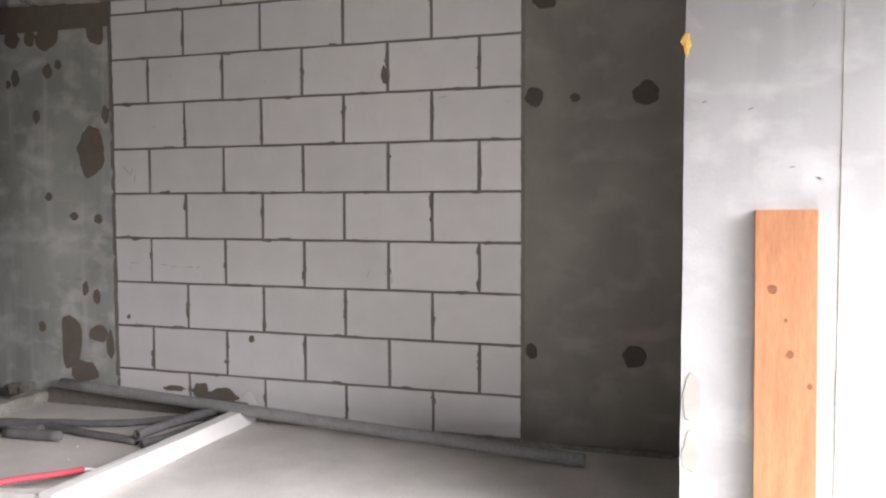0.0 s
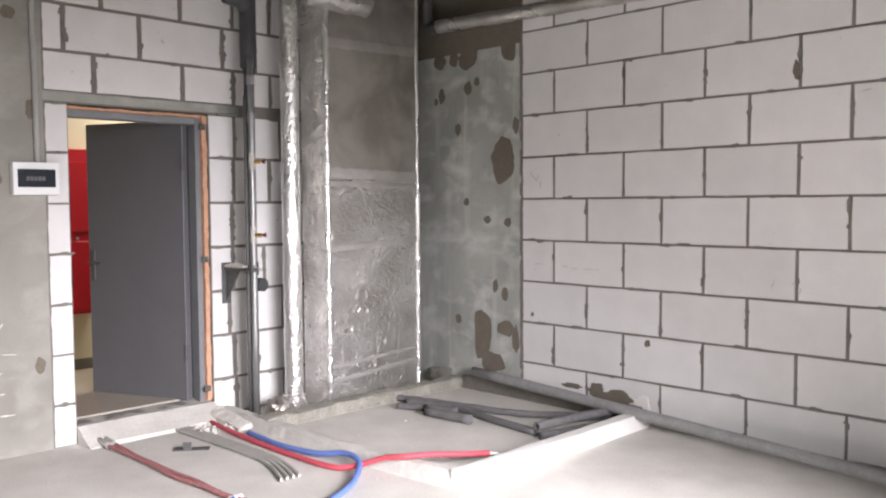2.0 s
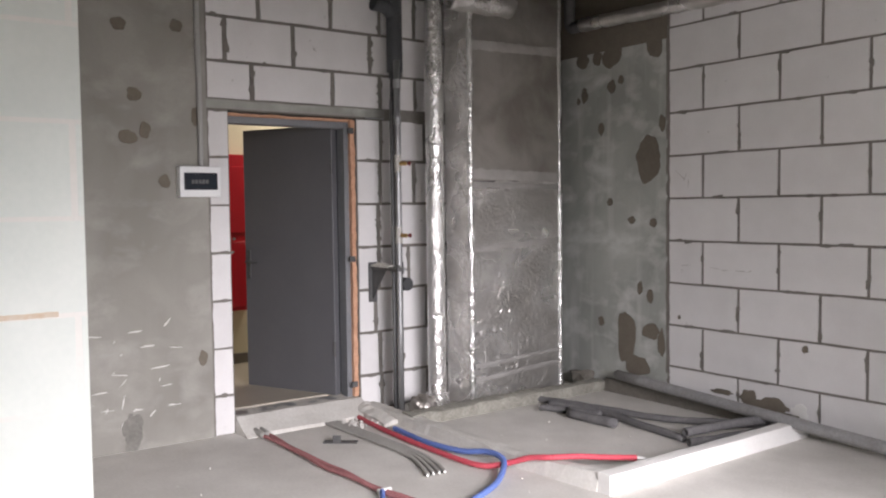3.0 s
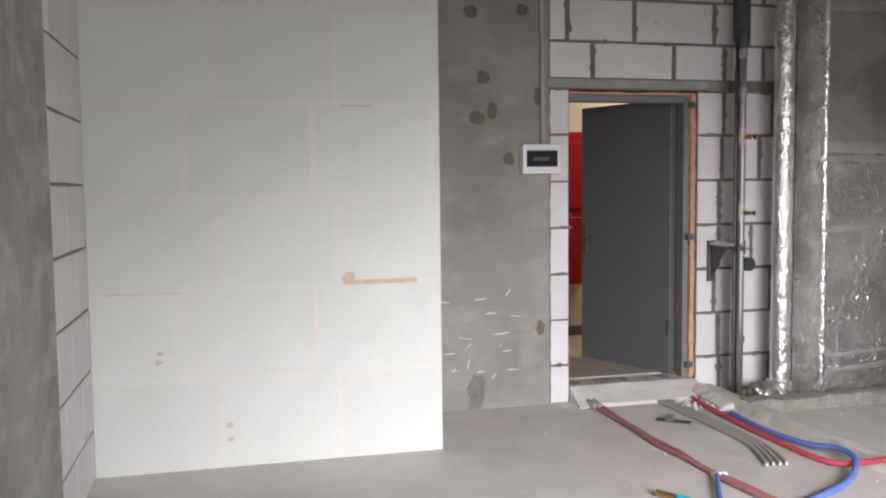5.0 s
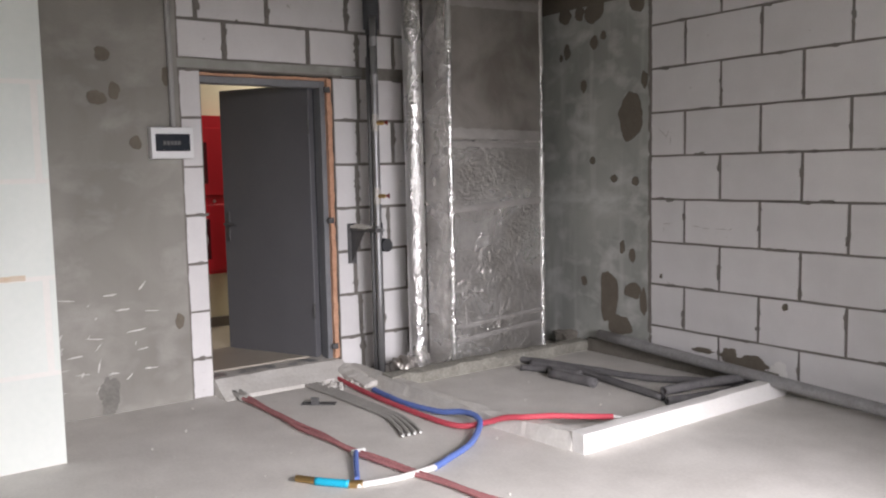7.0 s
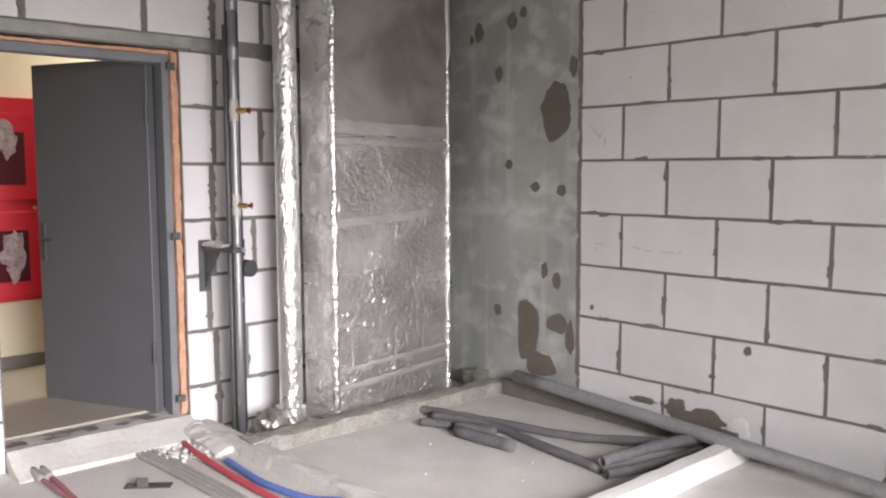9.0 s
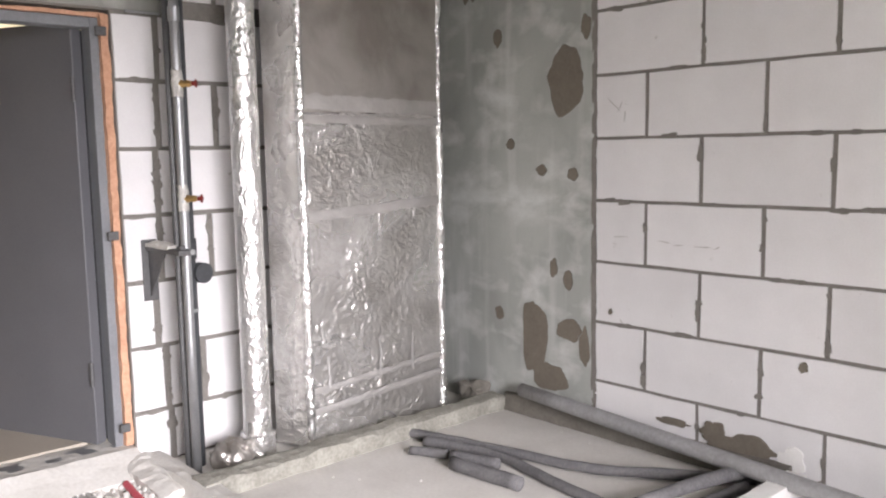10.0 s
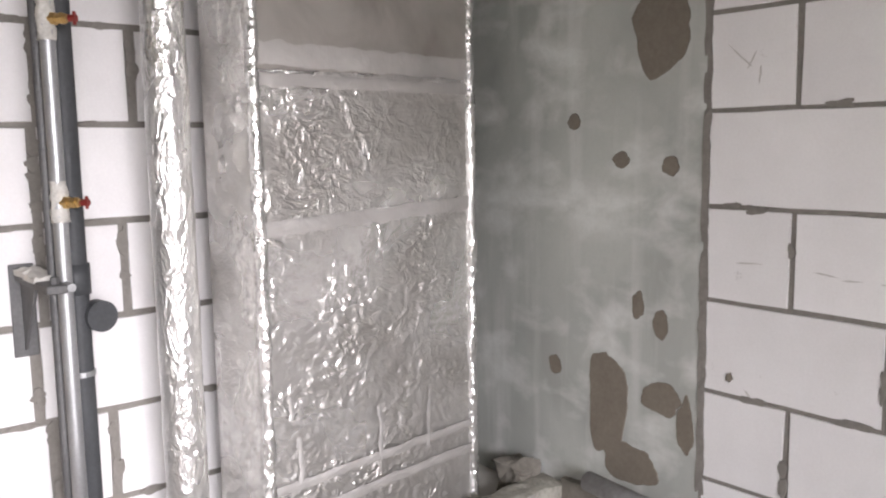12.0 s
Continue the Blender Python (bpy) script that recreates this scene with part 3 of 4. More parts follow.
dpart("side_sheet", foil_face(Vector((BX, BY, DZ)), Vector((DX - BX, DY0 - BY, 0)), ZV * H, 26, 170, Vector((0.3, -0.95, 0)), 0.018, 1.9), FOIL, smooth=True)
dpart("side_sheet", foil_face(Vector((DX, DY1, DZ)), XV * (BX - DX), ZV * H, 20, 100, YV, 0.012, 1.0), FOIL, smooth=True)
dpart("back_sheet", foil_face(Vector((BX, DY1, DZ)), YV * (BY - DY1), ZV * H, 12, 30, -XV, 0.006, 1.0), FOIL_DULL, smooth=True)


def tape_bead(x, y, r, seed):
    """Foil tape drawn over an arris: a soft ridge, finely crumpled, with frayed edges."""
    bm = tube(straight((x, y, DZ), (x, y, TOP), 420), r, 16)
    for v in bm.verts:
        p = v.co * 1.0
        o = Vector((p.x - x, p.y - y, 0))
        q = Vector((p.x * 60, p.y * 60, p.z * 34 + seed))
        v.co += o * (0.28 * noise.noise(Vector((p.x * 30, p.y * 30, p.z * 9 + seed))) + 0.3 * abs(noise.noise(q)) + 0.25 * noise.noise(q * 2.3)) + noise.noise_vector(Vector((seed, 0, p.z * 2.2))) * 0.005
    return bm


dpart("corner_tape", tape_bead(DX - 0.006, DY0 + 0.006, 0.019, 1.0), TAPE, "bright foil tape", True)
dpart("corner_tape", tape_bead(DX - 0.006, DY1 - 0.006, 0.021, 7.0), TAPE, "bright foil tape", True)


def band(z, tilt, wide, seed, amp=0.004):
    bm = bmesh.new()
    n = 40
    rows = []
    for i in range(n + 1):
        y = DY0 + 0.02 + (DY1 - DY0 - 0.04) * i / n
        zc = z + tilt * (i / n - 0.5) + 0.006 * noise.noise(Vector((i * 0.2, seed, 0)))
        rows.append([bm.verts.new((DX + (0.0085 if z > 1 else 0.014) + amp * noise.noise(Vector((i * 0.5, k, seed))) - (0.002 if k in (0, 4) else 0), y, zc + wide * (k / 4 - 0.5) * (1 + 0.3 * noise.noise(Vector((i * 0.4, k, seed)))))) for k in range(5)])
    for r, s in zip(rows, rows[1:]):
        for k in range(4):
            bm.faces.new((r[k], s[k], s[k + 1], r[k + 1]))
    return bm


for z, tilt, wide, sd in ((1.68, -0.02, 0.075, 1), (1.605, -0.01, 0.04, 2), (2.62, 0.02, 0.07, 3), (1.165, 0.04, 0.05, 6), (0.315, 0.05, 0.032, 4), (0.215, 0.06, 0.035, 5)):
    dpart("cross_tape", band(z, tilt, wide, sd, 0.0008 if z > 1 else 0.003), TAPE_PALE, "dusty flat tape" if z > 1 else "", smooth=True)
for y, z0, z1 in ((-0.74, 0.30, 0.50), (-0.52, 0.30, 0.52), (-1.06, 0.30, 0.46), (-1.09, 0.52, 0.60)):
    bm = bmesh.new()
    rows = [[bm.verts.new((DX + 0.0155 - 0.003 * abs(k - 1) + 0.002 * noise.noise(Vector((i * 0.6, k, y))), y + (k - 1) * 0.009 * (1 + 0.5 * noise.noise(Vector((i * 0.5, k, y * 9)))) + 0.012 * noise.noise(Vector((i * 0.25, 0, y * 5))), z0 + (z1 - z0) * i / 10)) for k in range(3)] for i in range(11)]
    for p, q in zip(rows, rows[1:]):
        for k in range(2):
            bm.faces.new((p[k], p[k + 1], q[k + 1], q[k]))
    dpart("patch_tape", bm, TAPE_PALE, smooth=True)


# ---- foil-wrapped pipe beside the duct ----
def foil_pipe(line, r, amp, seg=36):
    bm = tube(line, r, seg)
    for v in bm.verts:
        c_ = Vector((v.co.x, v.co.y, v.co.z * 0.6))
        d = noise.noise(c_ * 11) * 0.5 + abs(noise.noise(c_ * 34)) * 0.9 + noise.noise(c_ * 75) * 0.35
        v.co += (v.co - Vector((line[0].x, line[0].y, v.co.z))).normalized() * d * amp
    return bm


FP = Vector((-0.953, -1.39, 0))
fp = thing("insulated_riser", "vertical pipe wrapped in shiny crumpled foil", "pipe", at=FP + ZV * 0.015)
bm = foil_pipe(straight(FP + ZV * 0.015, FP + ZV * TOP, 420), 0.064, 0.004)
bmesh.ops.translate(bm, verts=bm.verts, vec=-(FP + ZV * 0.015))
part("foil_jacket", bm, TAPE, fp, smooth=True)
bm = foil_pipe(straight((0, 0, 0), (0.0, 0.0, 0.10), 6), 0.078, 0.018)
part("torn_foot", bm, FOIL, fp, "torn foil gathered at the foot", smooth=True)

# ---- risers beside the door ----
rise = thing("soil_riser", "charcoal plastic riser with an inspection plug", "pipe", at=(-1.045, -1.66, 0))
part("pipe", tube(straight((0, 0, 0), (0, 0, 2.55), 4), 0.036, 18), CASTP, rise, smooth=True)
part("upper_pipe", tube(straight((0, 0, 2.40), (0, 0, TOP), 3), 0.056, 18), CASTP, rise, "wider upper pipe", smooth=True)
for z in (1.02, 2.40):
    part("socket", tube(straight((0, 0, z - 0.04), (0, 0, z + 0.05)), 0.043, 18), CASTP, rise, smooth=True)
part("plug", disc((0.02, 0.055, 0.91), (1, 0.15, 0), 0.047, 0.05, 24), CASTP, rise, "round inspection plug")
part("elbow", tube(smooth_line([(0, 0, 2.78), (0, -0.06, 2.84), (0, -0.17, 2.86)], 5), 0.05, 16, hollow=0.006), CASTP, rise, "open elbow", smooth=True)
for z in (0.74, 1.06, 2.38):
    part("clamp", tube(straight((0, 0, z - 0.008), (0, 0, z + 0.008)), 0.0405, 18), GALV, rise, "steel clamp")

MX, MY = -0.925, -1.722
wr = thing("water_riser", "galvanised steel water riser with two brass valves", "pipe", at=(MX, MY, 0))
part("pipe", tube(straight((0, 0, 0.0), (0, 0, 2.46), 4), 0.021, 16), GALV, wr, smooth=True)
part("thin_pipe", tube(straight((-0.045, -0.018, 0.0), (-0.045, -0.018, 2.2), 4), 0.0145, 12), STEELD, wr, "slim grey pipe", smooth=True)
for z in (1.26, 1.755):
    bm = tube(straight((0, 0, z - 0.055), (0, 0, z + 0.06), 14), 0.0235, 14)
    for v in bm.verts:
        v.co += Vector((v.co.x, v.co.y, 0)) * 0.35 * noise.noise(v.co * 55)
    part("fitting", bm, THREAD, wr, "tee wrapped in white sealing thread", True)
    bm = tube(straight((0.01, 0.0, z), (0.05, 0.04, z), 3), 0.012, 12)
    tube(straight((0.018, 0.010, z), (0.027, 0.018, z), 2), 0.018, 6, bm=bm)
    tube(straight((0.036, 0.027, z), (0.044, 0.034, z), 2), 0.0165, 6, bm=bm)
    valve = part("valve", bm, BRASS, wr, "small brass valve")
    bm = tube(straight((0.054, 0.044, z), (0.070, 0.058, z), 2), 0.010, 10)
    box(0.064, 0.069, 0.049, 0.059, z - 0.018, z + 0.018, 0.002, bm=bm)
    part("cap", bm, REDK, valve, "red cap")
for z in (2.05, 2.30):
    part("coupling", tube(straight((0, 0, z - 0.03), (0, 0, z + 0.03)), 0.0265, 14), GALV, wr)

br = thing("wall_bracket", "dark steel bracket carrying the risers", "bracket", at=(XW, -1.755, 0))
part("plate", box(0.002, 0.010, -0.05, 0.02, 0.78, 1.065, 0.002), STEELD, br)
bm = bmesh.new()
vs = [bm.verts.new(q) for q in ((0.01, -0.02, 0.80), (0.01, -0.02, 1.02), (0.19, -0.02, 1.02), (0.01, -0.012, 0.80), (0.01, -0.012, 1.02), (0.19, -0.012, 1.02))]
for f in ((0, 1, 2), (5, 4, 3), (0, 3, 4, 1), (1, 4, 5, 2), (2, 5, 3, 0)):
    bm.faces.new([vs[i] for i in f])
bmesh.ops.recalc_face_normals(bm, faces=bm.faces)
part("gusset", bm, STEELD, br)
part("arm", box(0.008, 0.36, -0.035, 0.02, 1.016, 1.04, 0.003), STEELD, br)
part("arm_rod", tube(straight((0.02, 0.03, 1.03), (0.36, 0.03, 1.03)), 0.012, 10), GALV, br)
for x in (0.09, 0.33):
    part("bolt", disc((x, -0.005, 1.045), (0, 0, 1), 0.012, 0.03, 6), STEELD, br)

part("mortar_crust", rough_box(0.03, 0.25, -0.04, 0.03, 1.036, 1.06, amp=0.012, step=0.02, freq=26), CURB, br, "crust of spilt pale mortar")

# rubble and crumpled foil scraps on the ledge
rng = random.Random(4)
bm = bmesh.new()
for i in range(150):
    x, y = rng.uniform(-1.0, -0.72) - 0.15 * rng.random(), rng.uniform(-2.2, -1.95)
    s = 0.004 + 0.016 * rng.random() ** 2
    g = bmesh.ops.create_icosphere(bm, subdivisions=1, radius=s, matrix=Matrix.Translation((x, y, s * 0.45)))
    for v in g["verts"]:
        v.co += noise.noise_vector(v.co * 60) * s * 0.5
solo("rubble", bm, CURB, "crumbs of broken mortar beside the threshold", "rubble", kind="stuff")
bm = bmesh.new()
g = bmesh.ops.create_icosphere(bm, subdivisions=4, radius=0.11, matrix=Matrix.Translation((-0.93, -1.535, 0.05)) @ Matrix.Diagonal((1.0, 1.0, 0.55, 1)))
for v in bm.verts:
    v.co += noise.noise_vector(v.co * 22) * 0.035
    v.co.z = max(v.co.z, 0.003)
solo("foil_scrap", bm, FOIL_DULL, "crumpled scrap of foil on the ledge", "scrap")
bm = rough_box(-1.205, -0.74, -1.975, -1.84, 0.0, 0.085, amp=0.014, step=0.025, freq=14)
for v in bm.verts:
    v.co.z *= 1 - 0.55 * min(1, max(0, (v.co.x + 1.1) / 0.38)) - 0.3 * min(1, abs(v.co.y + 1.9) / 0.09)
solo("mortar_lump", rough_box(-0.86, -0.72, -0.15, -0.02, 0.0, 0.14, amp=0.03, step=0.03, freq=14), DAMP, "dark damp lump of mortar in the corner", "mortar")
solo("mortar_lump", bm, CURB, "rough hump of mortar at the curb's end", "mortar")

# ---- overhead pipes ----
hp = thing("ceiling_pipe", "foil-wrapped pipe hung under the ceiling", "pipe", at=(-0.72, -0.15, 2.84))
line = straight((0, 0, 0), (6.0, 0.0, -0.2), 160)
bm = tube(line, 0.05, 20)
for v in bm.verts:
    v.co += noise.noise_vector(v.co * 20) * 0.006
part("jacket", bm, FOIL, hp, smooth=True)
bm = tube(smooth_line([(0.02, 0, 0), (-0.10, 0, 0.0), (-0.13, -0.0, 0.06), (-0.13, 0, 0.22)], 6), 0.045, 16)
for v in bm.verts:
    v.co += noise.noise_vector(v.co * 30) * 0.01
part("bend", bm, STEELD, hp, "dark bent end going up", smooth=True)
for x in (1.2, 3.4, 5.6):
    part("hanger", tube(straight((x, 0, 0.04 - x / 30), (x, 0, 0.255)), 0.005, 8), STEELD, hp)
st = thing("duct_branch", "short round branch wrapped in foil under the ceiling", "duct", at=(-0.80, -1.08, 2.905))
bm = tube(straight((-0.04, -0.24, 0.02), (0.04, 0.25, 0.0), 24), 0.085, 24, hollow=0.008)
for v in bm.verts:
    v.co += noise.noise_vector(v.co * 14) * 0.014
part("jacket", bm, FOIL, st, smooth=True)
part("strap", tube(straight((0, 0, 0.08), (0, 0, 0.195)), 0.006, 8), GALV, st)

# ---- long grey pipe along the wall's foot ----
solo("plastic_pipe", tube(straight((-0.42, -0.09, 0.162), (3.31, -0.335, 0.039), 12), 0.037, 20, hollow=0.004), GREYPVC, "long dusty grey plastic pipe lying along the wall", "pipe", smooth=True)

# ---- lengths of pipe insulation in the bay ----
TUBES = (
    (((-0.67, -0.63, 0.028), (-0.42, -0.575, 0.028), (-0.14, -0.51, 0.028), (0.26, -0.435, 0.028), (0.53, -0.29, 0.028), (0.88, -0.06, 0.03)), 0.024),
    (((-0.50, -0.66, 0.026), (-0.30, -0.60, 0.026), (-0.07, -0.575, 0.026), (0.27, -0.655, 0.026), (0.70, -0.73, 0.026)), 0.024),
    (((0.73, -0.76, 0.078), (0.785, -0.42, 0.080), (0.875, -0.08, 0.084)), 0.029),
    (((0.77, -0.78, 0.026), (0.84, -0.50, 0.026), (0.885, -0.16, 0.026)), 0.025),
    (((-0.17, -0.80, 0.033), (0.21, -0.785, 0.033)), 0.033),
    (((-0.25, -0.725, 0.028), (-0.02, -0.665, 0.028)), 0.027),
    (((-0.46, -0.80, 0.022), (-0.29, -0.71, 0.022)), 0.022),
)
for pts, r in TUBES:
    pts = [(x + 0.025, y - 0.055 * (0.9 - x), z) for x, y, z in pts]
    bm = tube(smooth_line(pts, 8), r, 16, hollow=0.011)
    for v in bm.verts:
        v.co += noise.noise_vector(v.co * 9) * 0.006
        v.co.z = max(v.co.z, 0.001)
    solo("pipe_insulation", bm, INSUL, "length of dark grey foam pipe insulation on the floor", "pipe insulation", "pipe insulation in the bay", smooth=True)

# ---- hoses and conduits on the floor ----
bm = tube(smooth_line([(-1.0, -2.02, 0.02), (-0.771, -2.045, 0.02), (-0.354, -2.067, 0.018), (0.121, -2.065, 0.018), (0.33, -2.05, 0.02), (0.42, -2.015, 0.025), (0.49, -1.94, 0.045), (0.60, -1.885, 0.088), (0.71, -1.835, 0.108), (0.785, -1.71, 0.108), (0.845, -1.55, 0.088), (0.86, -1.40, 0.062), (0.866, -1.34, 0.052)], 14), 0.0165, 14, ridges=0.0018)
rh = solo("red_hose", bm, REDH, "red corrugated sleeve over the curb", "hose")
rt = tube(smooth_line([(0.865, -1.35, 0.054), (0.87, -1.30, 0.043), (0.885, -1.25, 0.025)], 4), 0.010, 10)
part("pipe_end", rt, WHITET, rh, "white pipe end", smooth=True)
bm = tube(smooth_line([(-0.60, -1.985, 0.02), (-0.40, -2.0, 0.02), (-0.2, -2.01, 0.022), (0.10, -1.975, 0.03), (0.27, -1.925, 0.055), (0.40, -1.93, 0.06), (0.50, -1.98, 0.045), (0.655, -2.16, 0.022), (0.775, -2.393, 0.02), (0.83, -2.515, 0.02)], 14), 0.017, 14, ridges=0.0016)
bh = solo("blue_hose", bm, BLUEH, "blue corrugated sleeve looping over the floor", "hose")
part("pipe", tube(smooth_line([(0.828, -2.51, 0.02), (0.83, -2.714, 0.016), (0.80, -2.88, 0.016), (0.775, -2.92, 0.016)], 6), 0.015, 12), WHITET, bh, "white bare pipe", smooth=True)
part("collar", tube(straight((0.795, -2.89, 0.018), (0.755, -2.945, 0.018)), 0.0185, 12), BRASS, bh, "brass ring")
part("tube_end", tube(smooth_line([(0.76, -2.94, 0.019), (0.69, -3.0, 0.02), (0.63, -3.045, 0.021)], 5), 0.0185, 12), CYANT, bh, "cyan tube end", smooth=True)
part("tap", tube(straight((0.635, -3.04, 0.021), (0.545, -3.10, 0.022), 3), 0.0165, 8), BRASS, bh, "brass tap end")
for k, off in enumerate((-0.012, 0.013)):
    pts = [(-1.12, -2.722 + off, 0.026), (-1.02, -2.722 + off, 0.019), (-0.63, -2.718 + off, 0.016), (-0.3, -2.716 + off, 0.016), (-0.04, -2.712 + off, 0.016), (0.404, -2.685 + off, 0.016), (0.823, -2.627 + off, 0.016), (0.95, -2.605 + off, 0.016), (1.40, -2.53 + off, 0.016)]
    c = solo("floor_conduit", tube([p + YV * 0.007 * math.sin(p.x * 8 + k * 2.2) + ZV * 0.003 * (1 + math.sin(p.x * 13 + k)) for p in smooth_line(pts, 18)], 0.0118, 12, hollow=0.002, ridges=0.0013), REDD, "dusty red corrugated conduit across the floor", "conduit", "pair of red floor conduits")
    part("sleeve", tube(straight(Vector((-1.10, -2.722 + off * 1.5, 0.03)), Vector((-0.93, -2.722 + off * 1.5, 0.021)), 3), 0.019, 12, hollow=0.003), GREYCOND, c, "grey sleeve end", smooth=True)
solo("cable_tie", tube(straight((0.40, -2.72, 0.018), (0.40, -2.65, 0.018)), 0.0185, 10), WHITET, "white strap round the conduits", "strap")
solo("blue_stub", tube(smooth_line([(0.42, -2.71, 0.028), (0.55, -2.785, 0.024), (0.735, -2.885, 0.02)], 10), 0.0135, 12, ridges=0.0016), BLUEH, "short blue corrugated stub", "hose")
for k in range(4):
    o = k * 0.027
    pts = [(-1.02, -2.262 + o, 0.013), (-0.80, -2.25 + o, 0.013), (-0.536, -2.24 + o, 0.013), (-0.103, -2.235 + o, 0.013), (0.10 + o * 0.3, -2.275 + o * 1.1, 0.013), (0.30 + o * 0.1, -2.35 + o * 1.35, 0.013)]
    c = solo("grey_conduit", tube(smooth_line(pts, 18), 0.0118, 10, hollow=0.002, ridges=0.0014), GREYCOND, "grey corrugated electric conduit with wire ends", "conduit", "bundle of grey conduits")
    e = Vector(pts[-1])
    part("wire_end", tube(straight(e - Vector((0.02, -0.013, 0)), e + Vector((0.03, -0.02, 0.006)), 2), 0.007, 8), WHITET, c, "white wire end")
cl = thing("angle_scrap", "rusty steel angle scrap on the floor", "scrap", at=(-0.60, -2.40, 0))
bm = box(-0.09, 0.12, -0.035, 0.03, 0.001, 0.006, 0.001)
bmesh.ops.rotate(bm, verts=bm.verts, cent=(0, 0, 0), matrix=Matrix.Rotation(0.9, 3, "Z"))
part("flat", bm, STEELD, cl)
bm = box(-0.03, 0.02, -0.03, -0.024, 0.005, 0.05, 0.001)
bmesh.ops.rotate(bm, verts=bm.verts, cent=(0, 0, 0), matrix=Matrix.Rotation(0.9, 3, "Z"))
part("upright", bm, STEELD, cl)

# ---- plank against the pier ----
pk = thing("plank", "orange-brown pine board leaning on the pier", "board", at=(4.236, PY - 0.045, 0))
pk.matrix_basis = Matrix.Translation((4.236, PY - 0.045, 0)) @ Matrix.Rotation(radians(-0.6), 4, "Y") @ Matrix.Rotation(radians(-0.9), 4, "X")
part("board", box(-0.104, 0.104, -0.024, 0.024, 0.002, 1.41, 0.004, seg=2), WOOD, pk)
for i, (x, z, r) in enumerate(((-0.045, 1.13, 0.017), (0.015, 0.90, 0.013), (0.08, 0.79, 0.010), (0.0, 1.02, 0.007))):
    part("knot", blob((x, -0.0242, z), XV, ZV, r, r * 1.1, -YV, i + 3, 0.0006, 14, 0.15), KNOT, pk)
solo("foam_blob", blob((3.874, PY - 0.004, 2.02), XV, ZV, 0.017, 0.04, -YV, 12, 0.012, 18, 0.5), FOAMY, "dab of yellow foam on the pier's edge", "foam")
for x, z, ru, rv in ((3.912, 0.71, 0.033, 0.085), (3.905, 0.50, 0.03, 0.07)):
    part("mortar_patch", blob((x, PY - 0.002, z), XV, ZV, ru, rv, -YV, z * 10, 0.002), CONC_WARM, pier)

for x, z, a in ((3.94, 1.80, 0.1), (4.10, 1.77, 0.2), (4.24, 1.56, 0.0), (4.33, 1.52, -0.4), (4.30, 2.12, 0.9), (4.62, 1.3, 0.3)):
    part("chip", blob((x, PY - 0.0015, z), XV * math.cos(a) + ZV * math.sin(a), ZV, 0.010, 0.003, -YV, x * 17, 0.0015, 10, 0.4), MORTAR, pier)
part("groove", box(4.398, 4.403, PY - 0.0025, PY + 0.01, 0, TOP), CONC, pier)
rng = random.Random(8)
bm = bmesh.new()
for i in range(115):
    x, y = (rng.uniform(-1.1, 3.6), rng.uniform(-3.7, -1.9)) if i < 60 else ((rng.uniform(-0.5, 3.7), -rng.random() ** 2 * 0.25 - 0.05) if i < 100 else (rng.uniform(-0.55, 0.6), rng.uniform(-1.55, -0.2)))
    s_ = rng.uniform(0.002, 0.007)
    g = bmesh.ops.create_icosphere(bm, subdivisions=1, radius=s_, matrix=Matrix.Translation((x, y, s_ * 0.5)))
    for v in g["verts"]:
        v.co += noise.noise_vector(v.co * 150) * s_ * 0.5
solo("crumbs", bm, CURB, "scattered crumbs of mortar on the floor", "debris", kind="stuff")

# ---- fire cabinet in the corridor ----
fc = thing("fire_cabinet", "red steel fire cabinet with glazed doors on the corridor wall", "cabinet", at=(-3.02, -2.32, 0.597))
part("body", box(0, 0.2, -0.36, 0.35, 0, 1.32, 0.006), REDC, fc)
for z0, z1, nm in ((0.13, 0.465, "lower_door"), (0.76, 1.10, "upper_door")):
    dr_ = part(nm, box(0.198, 0.213, -0.33, 0.335, z0 - 0.1, z1 + 0.12, 0.004), REDC, fc)
    part("pane", box(0.211, 0.2155, -0.30, 0.117, z0, z1, 0.002), PANE, dr_, "dark glazed window")
    part("wrapped_hose", blob((0.2165, 0.02, z0 + 0.27 if z0 > 0.5 else z0 + 0.16), YV, ZV, 0.07, 0.10 if z0 > 0.5 else 0.13, XV, z0 * 40, 0.004, 26, 0.55), BAG, dr_, "hose wrapped in clear plastic")
part("lock", disc((0.218, 0.16, 0.61), (1, 0, 0), 0.012, 0.012, 12), GALV, fc)

